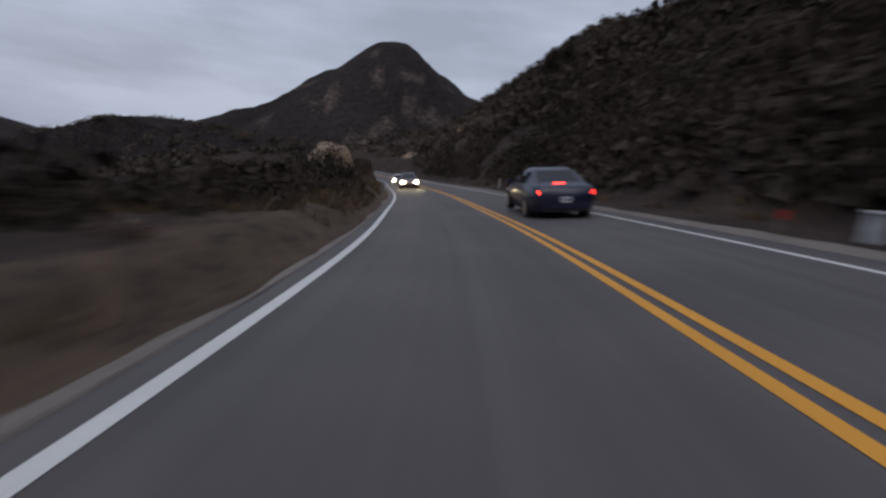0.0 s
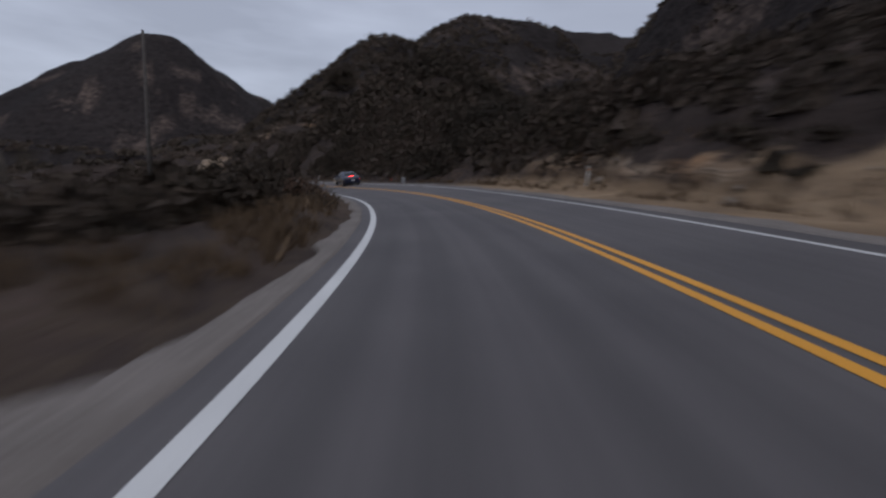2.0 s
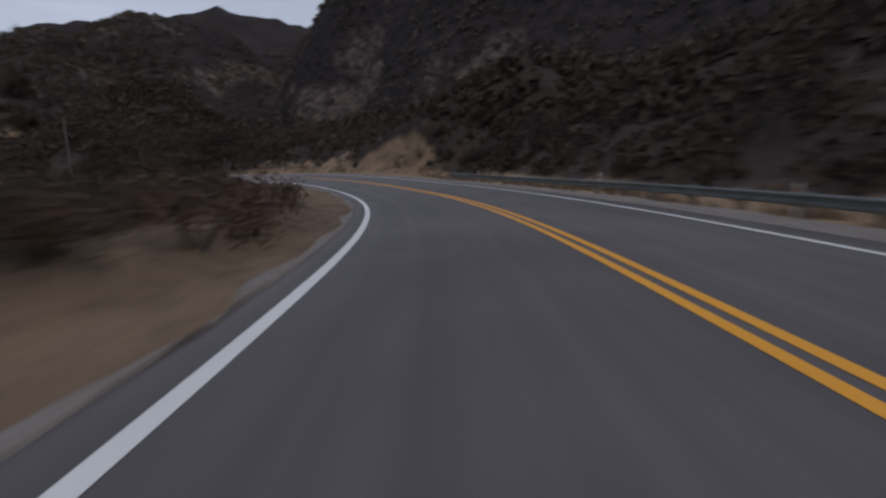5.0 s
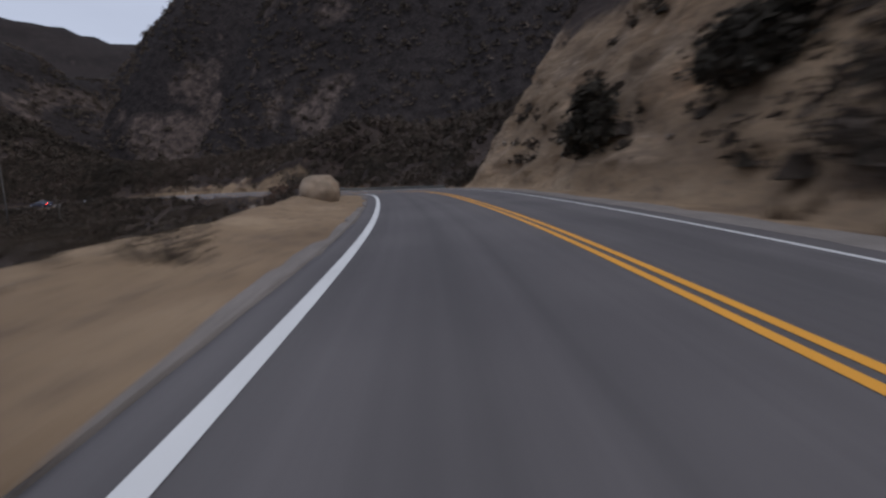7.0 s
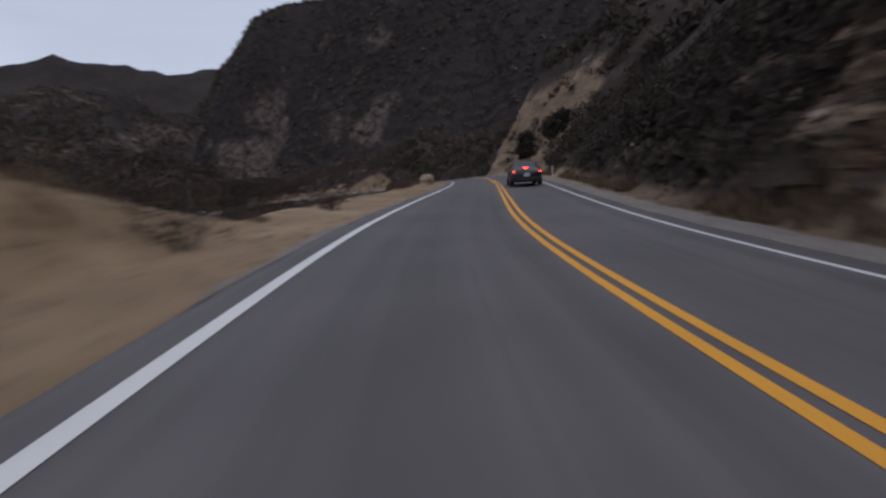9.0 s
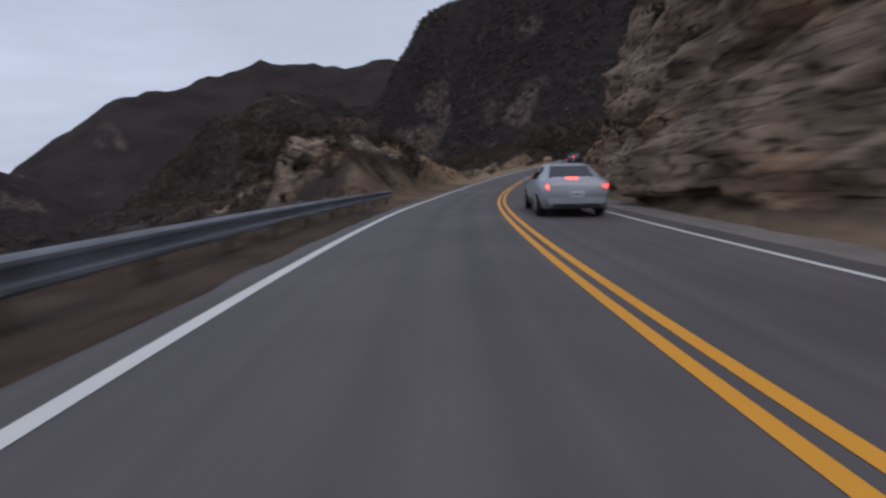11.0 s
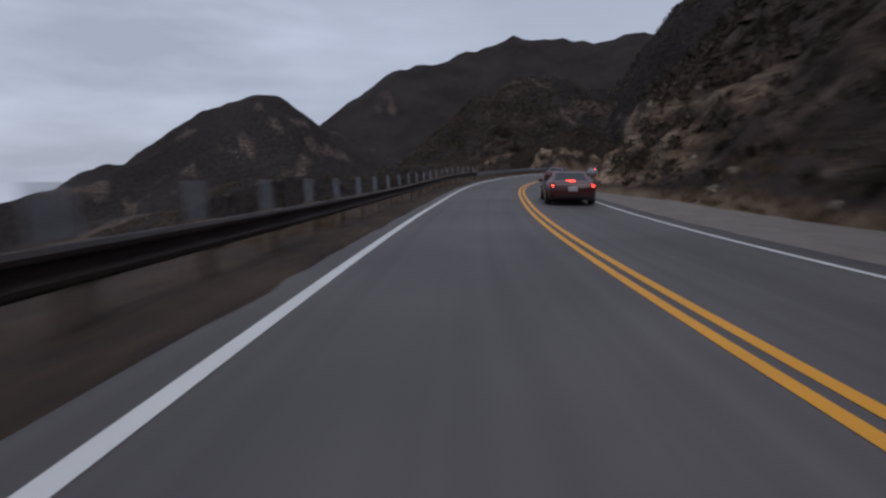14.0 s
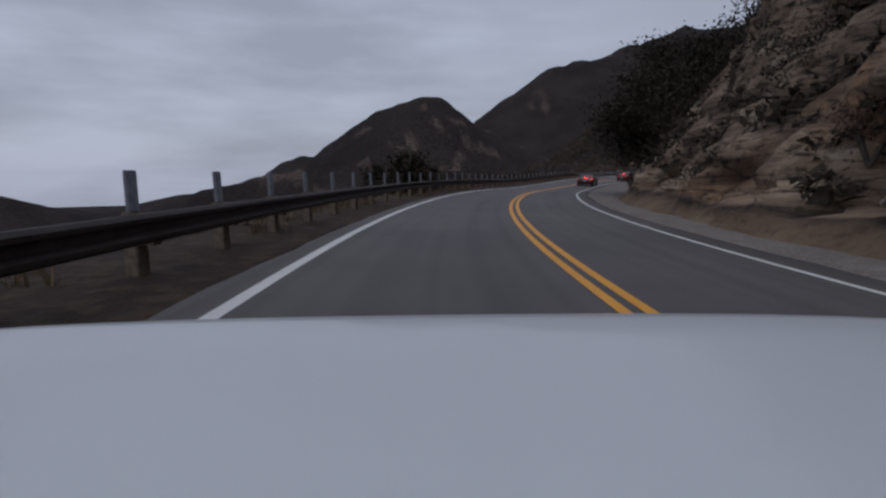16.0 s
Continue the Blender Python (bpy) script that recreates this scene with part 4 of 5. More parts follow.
def scatter(name, n, lo, hi, size_lo, size_hi, label, seed, sprays, tuft, first=-5.5, last=18.0, side=0.62):
    """Brush over both roadsides, from lo to hi metres off the yellow line; thin on the rock cuts."""
    g = np.random.RandomState(seed)
    tau = g.uniform(first, last, n)
    u = np.where(g.rand(n) < side, 1, -1) * (lo + (hi - lo) * g.rand(n))
    x, y, _ = place(tau, u)
    tau, u = station(x, y)
    thick = fbm(x / 14, y / 14, 0, 3, 91)
    foot, steep, high, bare = (np.interp(tau, R_AT, k) for k in (R_FOOT, R_CUT, R_HIGH, R_ROCK))
    keep = (np.where(u > 0, u - foot, -u - np.where(tau < 1.7, 4.6, 7.2)) > np.where(g.rand(n) < 0.5, 0.8, 2.0)) & (thick > -0.75)
    on_cut = (u > 0) & (u < foot + high / steep + 0.5) & (bare > 0.3)
    keep &= ~(on_cut & (g.rand(n) < np.where((bare > 0.75) | ((tau > 4.9) & (tau < 6.5)), 0.75, np.where(tau > 11.4, 0.0, 0.45))))
    keep &= ~((u > -8.0) & (u < 0) & (tau > 1.8) & (tau < 9))
    keep &= ~(on_cut & (tau > 1.95) & (tau < 2.7) & (g.rand(n) < 0.9))
    x, y, tau, u = x[keep], y[keep], tau[keep], u[keep]
    sizes = g.uniform(size_lo, size_hi, len(x)) * (0.6 + 0.7 * g.rand(len(x)))
    return brush_cover(name, x, y, land(x, y, tau, u), sizes, label, seed, sprays, tuft, M_CLUMP)


scatter("chaparral_near", 9500, 6, 18, 0.3, 0.85, "dense dark chaparral beside the road", 5, 54, 0.135)
scatter("roadside_brush", 3000, 7.5, 20, 0.3, 0.8, "dense dark brush above the tan cut", 8, 48, 0.135, -6.0, 2.8, 0.8)
scatter("slope_brush", 3600, 6, 18, 0.45, 1.1, "dense dark brush on the steep slope", 9, 48, 0.135, 6.3, 9.2, 1.0)
scatter("chaparral", 13500, 16, 44, 0.6, 1.5, "dense dark chaparral covering the slopes", 15, 34, 0.27)

scatter("bank_brush", 3200, 6.2, 17, 0.6, 1.35, "tall dark rounded brush crowding the road's edge", 18, 60, 0.15, -5.2, 0.9, 1.0)
scatter("edge_brush", 900, 6.2, 13, 0.5, 1.2, "dark rounded brush close above the shoulder", 19, 60, 0.14, -0.7, 0.85, 1.0)

scatter("canyon_brush", 1300, 6.6, 20, 0.45, 1.15, "dark brush crowding the bank above the canyon", 20, 56, 0.14, -5.2, 1.7, 0.0)


def crowns(name, n, box, low, high, label, seed):
    """Large rounded scrub oaks over a stretch of hillside: box is x0, x1, y0, y1."""
    g = np.random.RandomState(seed)
    x, y = g.uniform(box[0], box[1], n), g.uniform(box[2], box[3], n)
    tau, u = station(x, y)
    k = (np.abs(u) > 12) & (fbm(x / 18, y / 18, 0, 3, 94) > -0.35)
    x, y, tau, u = x[k], y[k], tau[k], u[k]
    return brush_cover(name, x, y, land(x, y, tau, u), g.uniform(low, high, len(x)), label, seed, 90, 0.34, M_CLUMP, 0.9)


crowns("scrub_oaks", 1500, (5, 130, 30, 270), 1.4, 3.0, "large rounded dark scrub oaks covering the hill", 27)


def wide_band(g, n):
    return g.uniform(-330, 260, n), g.uniform(-260, 360, n)


def far_pick(g, n):
    x, y = wide_band(g, n)
    tau, u = station(x, y)
    k = (np.abs(u) > 40) | ((tau < -5.3) & (np.abs(u) > 9))
    return x[k], y[k]


def scatter_far(name, n, label, seed):
    g = np.random.RandomState(seed)
    x, y = far_pick(g, n)
    tau, u = station(x, y)
    k = fbm(x / 25, y / 25, 0, 3, 93) > -0.4
    x, y, tau, u = x[k], y[k], tau[k], u[k]
    return brush_cover(name, x, y, land(x, y, tau, u), g.uniform(0.9, 2.3, len(x)), label, seed, 26, 0.50, M_HAZED_SCRUB, 0.75)


scatter_far("chaparral_far", 27000, "dark chaparral dotted over the canyon hills", 6)


def grass(name, areas, label, seed):
    """Dry blades in tufts; each area is: first and last station, nearest and farthest offset, tufts, height."""
    g = np.random.RandomState(seed)
    tt, uu, hh = [], [], []
    for t0, t1, u0, u1, n, high in areas:
        tt.append(g.uniform(t0, t1, n))
        uu.append(g.uniform(u0, u1, n))
        hh.append(np.full(n, high) * g.uniform(0.5, 1.25, n))
    tt, uu, hh = np.concatenate(tt), np.concatenate(uu), np.concatenate(hh)
    x, y, _ = place(tt, uu)
    k = fbm(x / 3.5, y / 3.5, 0, 3, 61) > -0.25
    tt, uu, hh, x, y = tt[k], uu[k], hh[k], x[k], y[k]
    root = np.stack([x, y, land(x, y, tt, uu) - 0.06], -1)
    n, blades = len(x), 9
    foot = root[:, None] + g.normal(0, 0.07, (n, blades, 3)) * (1, 1, 0)
    tip = foot + np.concatenate([g.normal(0, 0.35, (n, blades, 2)), np.ones((n, blades, 1))], -1) * (hh[:, None] * g.uniform(0.6, 1.2, (n, blades)))[..., None]
    wide = g.normal(0, 0.015, (n, blades, 3))
    v = np.stack([foot - wide, foot + wide, tip], 2).reshape(-1, 3)
    f = np.arange(len(v)).reshape(-1, 3)
    me = bpy.data.meshes.new(name)
    me.vertices.add(len(v))
    me.vertices.foreach_set("co", v.astype(np.float32).ravel())
    me.loops.add(f.size)
    me.loops.foreach_set("vertex_index", f.astype(np.int32).ravel())
    me.polygons.add(len(f))
    me.polygons.foreach_set("loop_start", np.arange(0, f.size, 3, dtype=np.int32))
    me.update(calc_edges=True)
    me.materials.append(M_GRASS)
    return tagged(new(name, me), label, "grass", kind="stuff")


grass("dry_grass", [(-4, 1.8, -9, -4.6, 6500, 0.36), (1.9, 5.5, -8, -6.2, 900, 0.25), (-3, 2.0, 5.6, 8.5, 2200, 0.28), (2.6, 4.9, 7.6, 11, 1200, 0.35),
                    (6.5, 9.0, 4.9, 6.6, 2200, 0.36), (9.9, 17.8, -7, -5.0, 2600, 0.3), (12.4, 14.5, 6.6, 10, 1500, 0.35), (8.6, 10.0, -11, -6.2, 1200, 0.3)],
      "dry straw-coloured grass and weeds along the road", 44)

# ---------------------------------------------------------------- cars
SEDAN = [  # stations along the car from nose to tail: x, half width, sill z, belt z, roof z, half width of the roof
    (2.25, 0.62, 0.42, 0.60, 0.60, 0.50), (2.10, 0.80, 0.28, 0.70, 0.72, 0.66), (1.5, 0.88, 0.20, 0.80, 0.84, 0.72), (0.85, 0.90, 0.19, 0.88, 0.93, 0.74),
    (0.25, 0.90, 0.19, 0.90, 1.33, 0.60), (-0.35, 0.90, 0.19, 0.91, 1.43, 0.60), (-1.0, 0.90, 0.19, 0.93, 1.36, 0.58), (-1.62, 0.89, 0.20, 0.95, 1.00, 0.70),
    (-2.1, 0.84, 0.28, 0.94, 0.98, 0.70), (-2.27, 0.74, 0.40, 0.84, 0.90, 0.62)]


def loft(bm, rings):
    loops = [[bm.verts.new(p) for p in r] for r in rings]
    for a, b in zip(loops, loops[1:]):
        n = len(a)
        for j in range(n):
            bm.faces.new((a[j], a[(j + 1) % n], b[(j + 1) % n], b[j]))
    bm.faces.new(loops[0])
    bm.faces.new(loops[-1][::-1])
    bmesh.ops.recalc_face_normals(bm, faces=bm.faces[:])
    return bm


def car(paint_name, colour, label, lift=0.0, name="car", lights="tail", scale_z=1.0, closed=True):
    """A saloon about 4.5 m long, nose towards its own +x."""
    thing = tagged(new(name, None), label, "car", "traffic on the road")
    mat = material(paint_name, plain(colour, 0.4, 0.0, 0.35, 3.0, 0.04))
    body = bmesh.new()
    rings = []
    for x, w, sill, belt, roof, rw in SEDAN:
        s, b, r = (k * scale_z + lift * (1 if k > 0.5 else 0) for k in (sill, belt, roof))
        mid = (s + b) / 2
        half = [(w * 0.90, s), (w, mid), (w * 0.98, b), (rw, r - 0.03 * (r - b)), (rw * 0.72, r)]
        rings.append([(x, y, z) for y, z in half] + [(x, -y, z) for y, z in half[::-1]])
    loft(body, rings)
    bmesh.ops.bevel(body, geom=[e for e in body.edges if e.is_manifold and e.calc_face_angle(0) > 0.6], offset=0.03, segments=2, affect="EDGES")
    shell = part("body", body, mat, thing, soft=True)

    def panel(nm, quad, mt, parent=thing, thick=0.012, text=""):
        bm = bmesh.new()
        f = bm.faces.new([bm.verts.new(p) for p in quad])
        bm.normal_update()
        if f.normal.dot(Vector(quad[0]) - Vector((0, 0, 0.6))) < 0:
            f.normal_flip()
        bm.normal_update()
        off = f.normal * 0.012
        for v in bm.verts:
            v.co += off
        bmesh.ops.solidify(bm, geom=bm.faces[:], thickness=thick)
        return part(nm, bm, mt, parent, text)

    def zz(k):
        return k * scale_z + (lift if k > 0.5 else 0)

    panel("windscreen", [(0.82, 0.66, zz(0.95)), (0.82, -0.66, zz(0.95)), (0.28, -0.50, zz(1.31)), (0.28, 0.50, zz(1.31))], M_GLASS)
    panel("rear_window", [(-1.56, 0.60, zz(1.02)), (-1.56, -0.60, zz(1.02)), (-1.04, -0.50, zz(1.335)), (-1.04, 0.50, zz(1.335))], M_GLASS)
    for s in (1, -1):
        panel("side_window", [(0.20, s * 0.845, zz(0.965)), (-0.98, s * 0.855, zz(0.985)), (-0.92, s * 0.64, zz(1.32)), (0.16, s * 0.65, zz(1.28))], M_GLASS)
        for wx in (1.38, -1.38):
            bm = bmesh.new()
            bmesh.ops.create_cone(bm, cap_ends=True, segments=22, radius1=0.325, radius2=0.325, depth=0.22, matrix=pose(wx, s * 0.80, 0.325, 90, 0, 0))
            bmesh.ops.bevel(bm, geom=[e for e in bm.edges if len(e.link_faces) == 2 and e.calc_face_angle(0) > 1], offset=0.03, segments=2, affect="EDGES")
            wheel = part("wheel", bm, M_TYRE, thing, "black tyre", True)
            rim = bmesh.new()
            bmesh.ops.create_cone(rim, cap_ends=True, segments=18, radius1=0.21, radius2=0.17, depth=0.03, matrix=pose(wx, s * 0.915, 0.325, 90 * s, 0, 0))
            part("rim", rim, M_RIM, wheel, "alloy rim")
        lamp = bmesh.new()
        bmesh.ops.create_uvsphere(lamp, u_segments=14, v_segments=8, radius=1.0, matrix=Matrix.Translation((2.13, s * 0.62, zz(0.62))) @ Matrix.Diagonal((0.09, 0.19, 0.14, 1)))
        part("headlight", lamp, M_HEADLAMP if lights == "head" else M_PLATE, thing, "lit headlight" if lights == "head" else "", True)
        tail = bmesh.new()
        box(tail, -2.20, s * 0.58, zz(0.80), 0.10, 0.34, 0.13, 0.02)
        part("tail_light", tail, M_TAIL if lights == "tail" else M_BAR, thing, "lit red tail light" if lights == "tail" else "", True)
        mirror = bmesh.new()
        box(mirror, 0.62, s * 0.97, zz(0.98), 0.10, 0.20, 0.13, 0.035)
        part("mirror", mirror, mat, thing)
        handle = bmesh.new()
        box(handle, -0.25, s * 0.905, zz(0.83), 0.17, 0.03, 0.025, 0.008)
        part("door_handle", handle, mat, thing)
    bumper = bmesh.new()
    box(bumper, -2.24, 0, 0.46, 0.12, 1.42, 0.22, 0.04)
    part("rear_bumper", bumper, mat, thing)
    lower = bmesh.new()
    box(lower, -2.27, 0, 0.33, 0.10, 1.2, 0.08, 0.02)
    part("diffuser", lower, M_BLACK, thing)
    plate = bmesh.new()
    box(plate, -2.31, 0, 0.62, 0.012, 0.31, 0.15, 0.004)
    pl = part("number_plate", plate, M_PLATE, thing)
    for k in range(5):
        bar = bmesh.new()
        box(bar, -2.319, -0.1 + k * 0.05, 0.62, 0.006, 0.028, 0.075)
        part("bar", bar, M_BAR, pl)
    grille = bmesh.new()
    box(grille, 2.22, 0, 0.50, 0.06, 0.8, 0.16, 0.02)
    part("grille", grille, M_BLACK, thing)
    if lights == "tail":
        stop = bmesh.new()
        box(stop, -1.60, 0, zz(1.015), 0.03, 0.30, 0.025, 0.005)
        part("stop_light", stop, M_TAIL, thing, "lit red stop light")
    return thing


def drive(thing, tau, u, towards):
    """Sets a car on the road; towards=+1 faces the way the drive looks back, -1 the other way."""
    x, y, z = (float(k) for k in place(tau, u))
    roll = math.degrees(float(at(tau, BNK)))
    head = math.degrees(float(at(tau, HEAD))) + (90 if towards > 0 else -90)
    thing.matrix_world = Matrix.Translation((x, y, z + 0.005)) @ pose(0, 0, 0, 0, 0, head) @ pose(0, 0, 0, -roll * towards, 0, 0)
    return thing


drive(car("dark_pickup_paint", (0.05, 0.05, 0.055), "dark car with lit headlights on the road", 0.12, lights="head"), -2.55, -1.75, -1)
drive(car("white_car_paint", (0.55, 0.55, 0.56), "pale car with lit headlights further back", 0.0, lights="head"), -4.1, -1.75, -1)
drive(car("blue_car_paint", (0.012, 0.016, 0.045), "dark blue saloon with lit tail lights"), -0.8, 1.6, 1)
drive(car("black_car_paint", (0.012, 0.012, 0.014), "black saloon with lit red tail lights"), 7.48, 1.45, 1)
drive(car("silver_car_paint", (0.33, 0.35, 0.39), "silver grey saloon with lit tail lights"), 10.25, 1.6, 1)
drive(car("red_car_paint", (0.09, 0.010, 0.013), "dark red saloon with lit tail lights"), 11.62, 1.6, 1)
drive(car("crimson_car_paint", (0.06, 0.008, 0.010), "low dark crimson coupe with bright brake lights", scale_z=0.88), 12.97, 1.6, 1)

# ---------------------------------------------------------------- the car that carries the view, where its drive ends
host = tagged(new("pale_car", None), "pale silver-blue saloon with a broad smooth boot lid", "car")
hx, hy, hz = (float(k) for k in place(16, -float(at(16, SIDE))))
host.matrix_world = Matrix.Translation((hx, hy, hz)) @ pose(0, 0, 0, 0, 0, math.degrees(float(at(16, HEAD)))) @ pose(0, 0, 0, 0, -math.degrees(float(at(16, BNK))) - 1.3, 0)
M_HOST = material("pale_car_paint", plain((0.88, 0.91, 0.94), 0.4, 0.0, 0.7, 2.0, 0.02))


def boot_lid():
    bm = bmesh.new()
    rows = []
    for i in range(15):
        f = i / 14
        y = -0.35 + 0.92 * f
        drop = 0.0 if f < 0.86 else ((f - 0.86) / 0.14) ** 2 * 0.06
        row = []
        for j in range(25):
            g = j / 24 * 2 - 1
            x = g * 0.86
            z = 0.998 - 0.02 * f - drop - 0.055 * abs(g) ** 4 - (0.10 * ((abs(g) - 0.88) / 0.12) ** 2 if abs(g) > 0.88 else 0)
            row.append(bm.verts.new((x, y - 0.05 * g * g * f, z)))
        rows.append(row)
    for a, b in zip(rows, rows[1:]):
        for j in range(24):
            bm.faces.new((a[j], a[j + 1], b[j + 1], b[j]))
    bmesh.ops.solidify(bm, geom=bm.faces[:], thickness=0.03)
    return bm


part("boot_lid", boot_lid(), M_HOST, host, "smooth pale boot lid", True)
tailend = bmesh.new()
box(tailend, 0, 0.09, 0.60, 1.70, 0.84, 0.60, 0.10)
part("tail_body", tailend, M_HOST, host, "", True)
bum = bmesh.new()
box(bum, 0, 0.50, 0.46, 1.66, 0.16, 0.26, 0.06)
part("rear_bumper", bum, M_HOST, host, "", True)
cabin = bmesh.new()
loft(cabin, [[(s * w, y, z) for s, w, z in ((-1, .86, .30), (1, .86, .30), (1, .87, .92), (1, r, t), (-1, r, t), (-1, .87, .92))] for y, r, t in ((-0.34, 0.66, 0.96), (-1.0, 0.58, 1.38), (-1.9, 0.58, 1.42), (-2.6, 0.60, 1.30), (-3.1, 0.70, 0.95), (-4.1, 0.66, 0.78))])
part("cabin", cabin, M_HOST, host, "", True)
rg = bmesh.new()
rg.faces.new([rg.verts.new(p) for p in ((-0.60, -0.395, 1.01), (0.60, -0.395, 1.01), (0.52, -0.98, 1.385), (-0.52, -0.98, 1.385))])
bmesh.ops.solidify(rg, geom=rg.faces[:], thickness=0.012)
part("rear_window", rg, M_GLASS, host)
for s in (1, -1):
    for wy in (-0.45, -3.2):
        bm = bmesh.new()
        bmesh.ops.create_cone(bm, cap_ends=True, segments=22, radius1=0.325, radius2=0.325, depth=0.22, matrix=pose(s * 0.78, wy, 0.33, 0, 90, 0))
        part("wheel", bm, M_TYRE, host, "black tyre", True)
    bm = bmesh.new()
    box(bm, s * 0.66, 0.50, 0.78, 0.34, 0.06, 0.14, 0.02)
    part("tail_light", bm, material("red_lens", plain((0.30, 0.02, 0.02), 0.25)), host, "unlit red tail light")

# ---------------------------------------------------------------- poles, markers, loose stones


def utility_pole(tau, u):
    x, y, z = ground_at(tau, u)
    thing = tagged(new("utility_pole", None), "thin dark timber utility pole on the canyon bank", "pole")
    thing.matrix_world = pose(x, y, z - 0.6, 1.0, -1.5, 35)
    bm = bmesh.new()
    tube(bm, [(0, 0, 0), (0, 0, 5), (0.02, 0, 13.6)], [0.19, 0.15, 0.08], 12)
    part("pole", bm, M_POLE, thing, "", True)
    arm = bmesh.new()
    tube(arm, [(0, 0, 6.0), (0.9, 0, 6.4), (1.8, 0, 6.0)], [0.05, 0.04, 0.035], 8)
    part("bracket", arm, M_BARK, thing, "curved steel bracket arm", True)
    for k in range(3):
        st = bmesh.new()
        box(st, 0.12, 0, 8.6 + k * 0.5, 0.18, 0.03, 0.03)
        part("step", st, M_GALV, thing)
    return thing


utility_pole(-0.1, -15.2)


def dead_trunk(tau, u, seed):
    r = random.Random(seed)
    x, y, z = ground_at(tau, u)
    thing = tagged(new("dead_tree", None), "leaning bare dead tree trunk with broken limbs", "dead tree")
    thing.matrix_world = pose(x, y, z - 0.2, 0, -6, 5)
    bm = bmesh.new()
    tube(bm, [(0, 0, 0), (0.1, 0, 1.8), (-0.05, 0.05, 3.6), (-0.1, 0, 5.6)], [0.24, 0.19, 0.11, 0.02], 8)
    part("trunk", bm, M_BARK, thing, "", True)
    for k in range(9):
        h, a = r.uniform(0.8, 4.6), r.uniform(0, 6.28)
        b = bmesh.new()
        tube(b, [(0, 0, h), (math.cos(a) * 0.45, math.sin(a) * 0.45, h - r.uniform(0, .5)), (math.cos(a) * 1.0, math.sin(a) * 1.0, h - r.uniform(0.6, 2.4))], [0.05, 0.035, 0.012], 6)
        part("limb", b, M_BARK, thing, "", True)
    return thing


dead_trunk(0.84, -16.5, 3)


def drain_inlet(tau, u):
    x, y, z = ground_at(tau, u)
    thing = tagged(new("drain_inlet", None), "round dark steel drain inlet sunk in the pale turnout", "drain")
    thing.matrix_world = pose(x, y, z + 0.03, 0, 0, 20)
    rim = bmesh.new()
    rings = []
    for rad, h in ((0.32, -0.3), (0.32, 0.1), (0.28, 0.1), (0.28, -0.25)):
        rings.append([rim.verts.new((rad * math.cos(k * math.pi / 10), rad * math.sin(k * math.pi / 10), h)) for k in range(20)])
    for a, b in zip(rings, rings[1:]):
        for k in range(20):
            rim.faces.new((a[k], a[(k + 1) % 20], b[(k + 1) % 20], b[k]))
    part("pipe", rim, M_RAIL, thing)
    # black disc across the pipe: the shade down the hole given as colour
    bed = bmesh.new()
    bmesh.ops.create_circle(bed, cap_ends=True, segments=20, radius=0.3, matrix=Matrix.Translation((0, 0, -0.12)))
    part("silt", bed, M_BLACK, thing)
    for k in range(3):
        bar = bmesh.new()
        box(bar, 0, (k - 1) * 0.16, 0.07, 0.54 - 0.1 * abs(k - 1), 0.025, 0.025)
        part("grate_bar", bar, M_RAIL, thing)


drain_inlet(2.09, -5.9)


def marker_post(tau, u, high=0.9):
    x, y, z = ground_at(tau, u)
    thing = tagged(new("marker_post", None), "slim white roadside marker post with reflector", "marker post", "roadside markers")
    thing.matrix_world = pose(x, y, z - 0.1, 0, 0, math.degrees(float(at(tau, HEAD))))
    bm = bmesh.new()
    box(bm, 0, 0, high / 2, 0.10, 0.03, high + 0.1, 0.008)
    part("post", bm, material("marker_white", plain((0.55, 0.55, 0.54), 0.6)), thing)
    rf = bmesh.new()
    box(rf, 0, -0.02, high - 0.12, 0.07, 0.012, 0.10, 0.003)
    part("reflector", rf, material("reflector_amber", plain((0.55, 0.22, 0.03), 0.3)), thing)


for tau, u in ((0.9, 6.6), (-2.2, 5.6), (3.2, 7.8), (3.9, 7.9), (4.4, 7.9), (6.9, 5.0)):
    marker_post(tau, u)


def roadside_box(tau, u):
    x, y, z = ground_at(tau, u)
    thing = tagged(new("utility_box", None), "small weathered pale utility box on the shoulder", "utility box")
    thing.matrix_world = pose(x, y, z - 0.08, 2, -3, math.degrees(float(at(tau, HEAD))) + 12)
    pale = material("box_white", plain((0.42, 0.43, 0.45), 0.7, 0, 0, 6, 0.25))
    bm = bmesh.new()
    box(bm, 0, 0, 0.24, 0.26, 0.24, 0.52, 0.03)
    part("body", bm, pale, thing)
    lid = bmesh.new()
    box(lid, 0, 0, 0.52, 0.30, 0.28, 0.05, 0.015)
    part("lid", lid, pale, thing)


roadside_box(-0.4, 4.9)


def red_marker(tau, u):
    x, y, z = ground_at(tau, u)
    thing = tagged(new("marker_post", None), "short red reflector post at the asphalt edge", "marker post", "roadside markers")
    thing.matrix_world = pose(x, y, z - 0.1, 0, 3, math.degrees(float(at(tau, HEAD))))
    bm = bmesh.new()
    box(bm, 0, 0, 0.3, 0.05, 0.03, 0.6, 0.006)
    part("post", bm, M_POST, thing)
    rf = bmesh.new()
    box(rf, 0, -0.022, 0.5, 0.12, 0.012, 0.16, 0.004)
    part("reflector", rf, material("reflector_red", plain((0.45, 0.03, 0.02), 0.3)), thing)


red_marker(-0.44, 3.9)


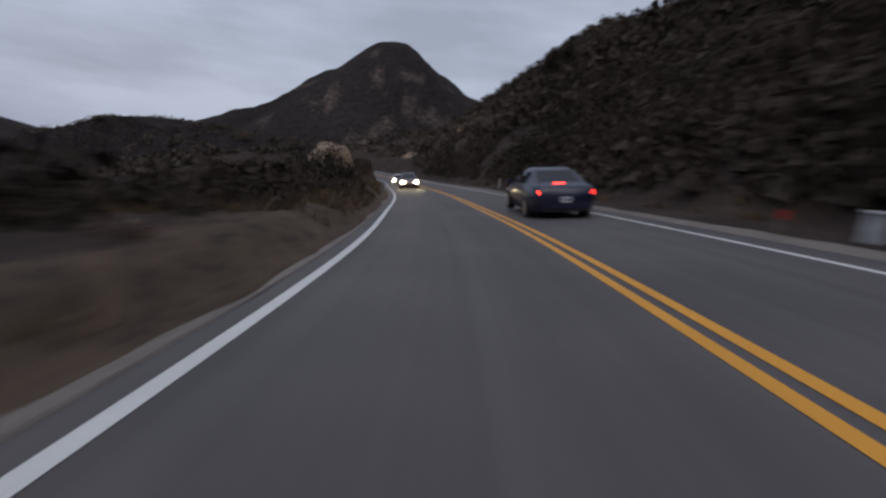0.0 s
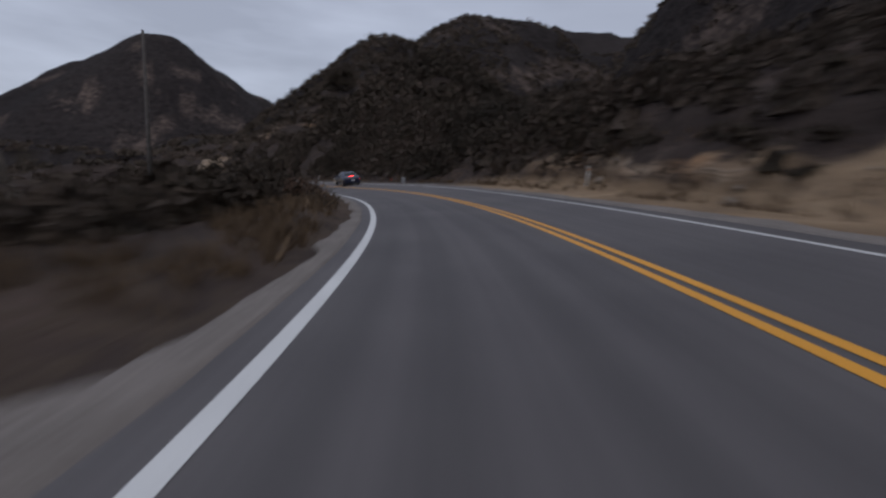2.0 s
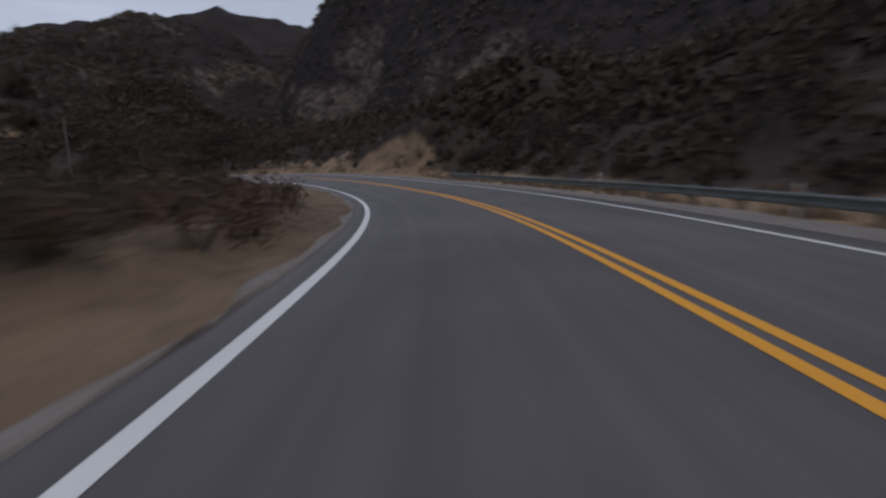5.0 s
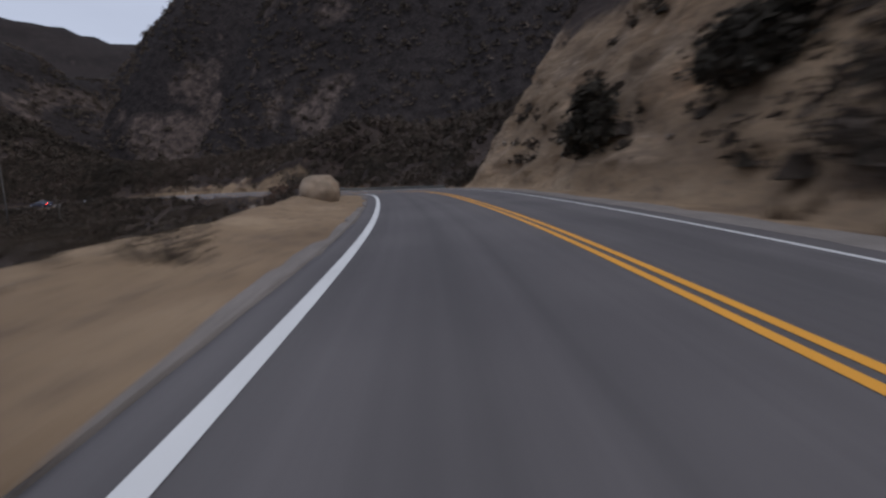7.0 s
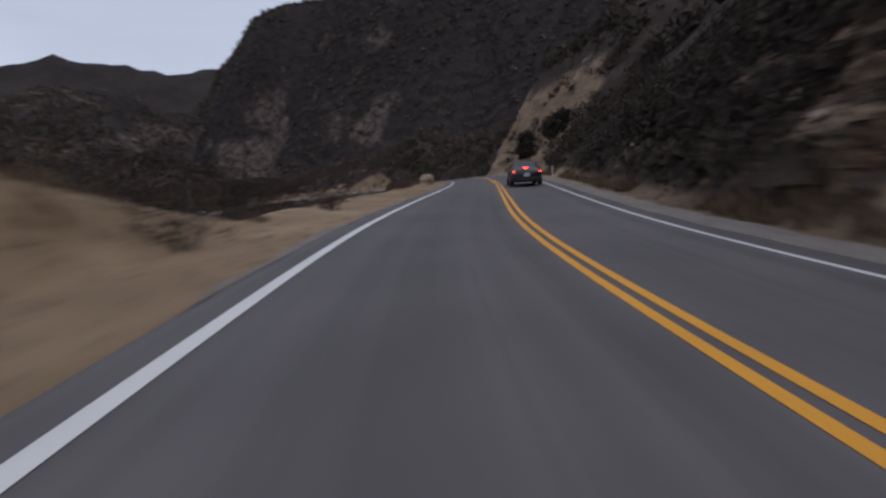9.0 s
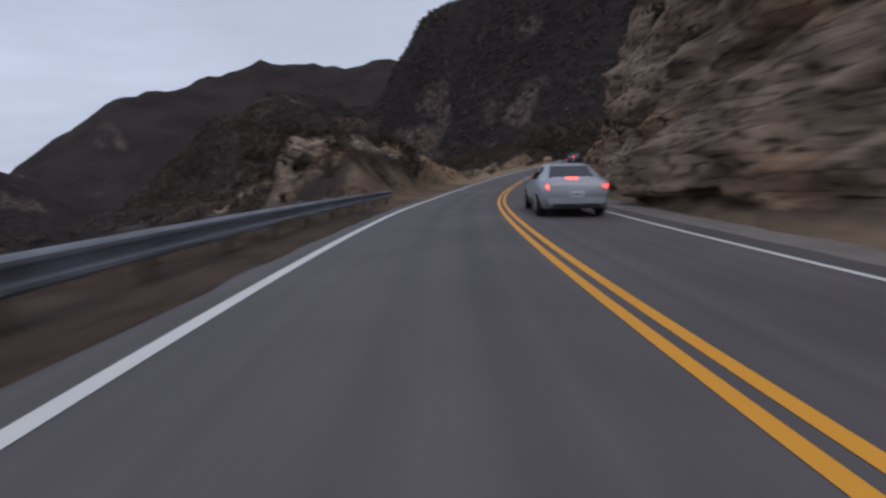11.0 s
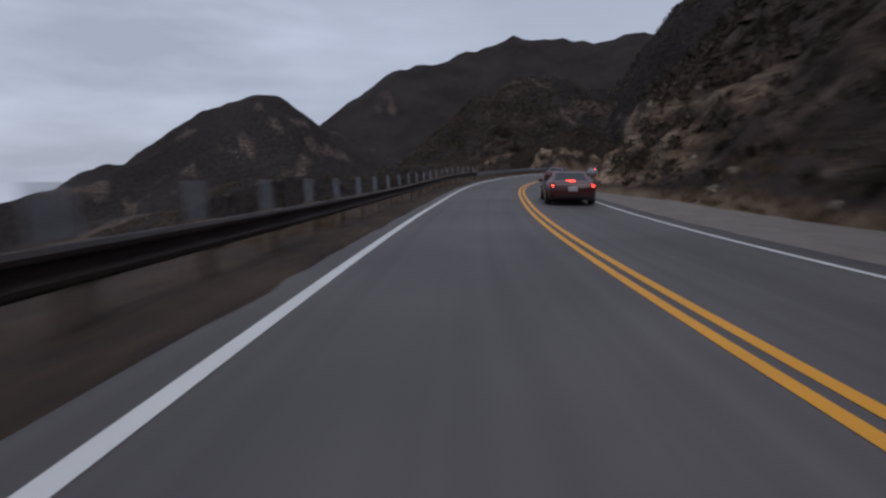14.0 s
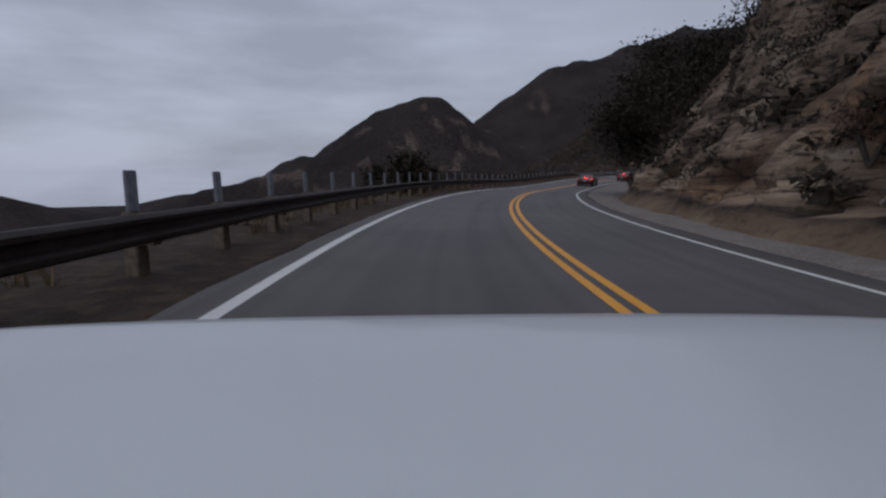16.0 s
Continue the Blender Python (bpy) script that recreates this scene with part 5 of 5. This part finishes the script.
def stone(name, seed, size):
    r = random.Random(seed)
    bm = bmesh.new()
    bmesh.ops.create_icosphere(bm, subdivisions=2, radius=size)
    off = Vector((r.uniform(-9, 9), r.uniform(-9, 9), 0))
    for v in bm.verts:
        d = v.co.normalized()
        v.co *= 0.8 + 0.45 * noise.noise(d * 1.6 + off) + 0.12 * noise.noise(d * 5 + off)
        v.co.z *= 0.7
    me = bpy.data.meshes.new(name)
    bm.to_mesh(me)
    bm.free()
    me.materials.append(M_ROCK)
    return me


STONES = [stone("rock", k, 0.5) for k in range(5)]
rs = random.Random(11)
for lo, hi, n, ua, ub, big in ((9.0, 12.6, 46, 4.7, 6.6, 0.55), (12.6, 14.4, 20, 7.0, 9.5, 0.7), (14.4, 17, 26, 4.9, 6.4, 0.5), (0.5, 2.6, 26, 6.0, 8.5, 0.6), (4.9, 6.5, 24, 7.4, 10, 0.6), (7.8, 9, 12, 5.4, 9, 0.7), (-3.5, 1.5, 10, -8.0, -5.4, 0.4), (2.2, 8.8, 18, -7.5, -5.0, 0.3), (9.0, 9.9, 16, -13, -7, 1.2)):
    for _ in range(n):
        tau, u = rs.uniform(lo, hi), rs.uniform(ua, ub)
        x, y, z = ground_at(tau, u)
        ob = tagged(new("rock", rs.choice(STONES)), "tan loose rock fallen at the roadside", "rock", "loose rocks")
        k = big * rs.uniform(0.25, 1.0)
        ob.matrix_world = pose(x, y, z + 0.05 * k, rs.uniform(0, 40), rs.uniform(0, 40), rs.uniform(0, 360)) @ Matrix.Diagonal((k, k * rs.uniform(.7, 1.2), k, 1))

# a pale boulder on the left bank before the bend, with smaller ones at its foot
M_TAN = material("tan_boulder", plain((0.24, 0.178, 0.125), 0.95, 0, 0, 1.1, 0.45))


def boulder(seed, tau, u, size, lift, label):
    bm = bmesh.new()
    bmesh.ops.create_icosphere(bm, subdivisions=4, radius=size)
    off = Vector((seed * 3.7, seed * 1.3, 0))
    for v in bm.verts:
        d = v.co.normalized()
        v.co *= 0.95 + 0.22 * noise.noise(d * 1.3 + off) + 0.07 * noise.noise(d * 4 + off) + 0.03 * noise.noise(d * 11 + off)
        v.co.z *= 0.95
    for f in bm.faces:
        f.smooth = True
    me = bpy.data.meshes.new("boulder")
    bm.to_mesh(me)
    bm.free()
    me.materials.append(M_TAN)
    x, y, z = ground_at(tau, u)
    ob = tagged(new("boulder", me), label, "boulder")
    ob.matrix_world = pose(x, y, z + lift, 0, 0, seed * 40)
    return ob


boulder(4, -2.48, -9.2, 2.1, 1.0, "large rounded tan boulder on the brushy bank")
boulder(7, -2.36, -11.2, 1.2, 0.3, "smaller tan boulder beside the large one")
boulder(9, -2.65, -7.6, 0.9, 0.2, "low tan boulder half buried in brush")
boulder(14, 5.85, -6.0, 0.95, 0.2, "tan rock standing at the end of the dirt verge")
boulder(15, 5.72, -6.3, 0.65, 0.1, "low tan rock beside a larger one on the verge")
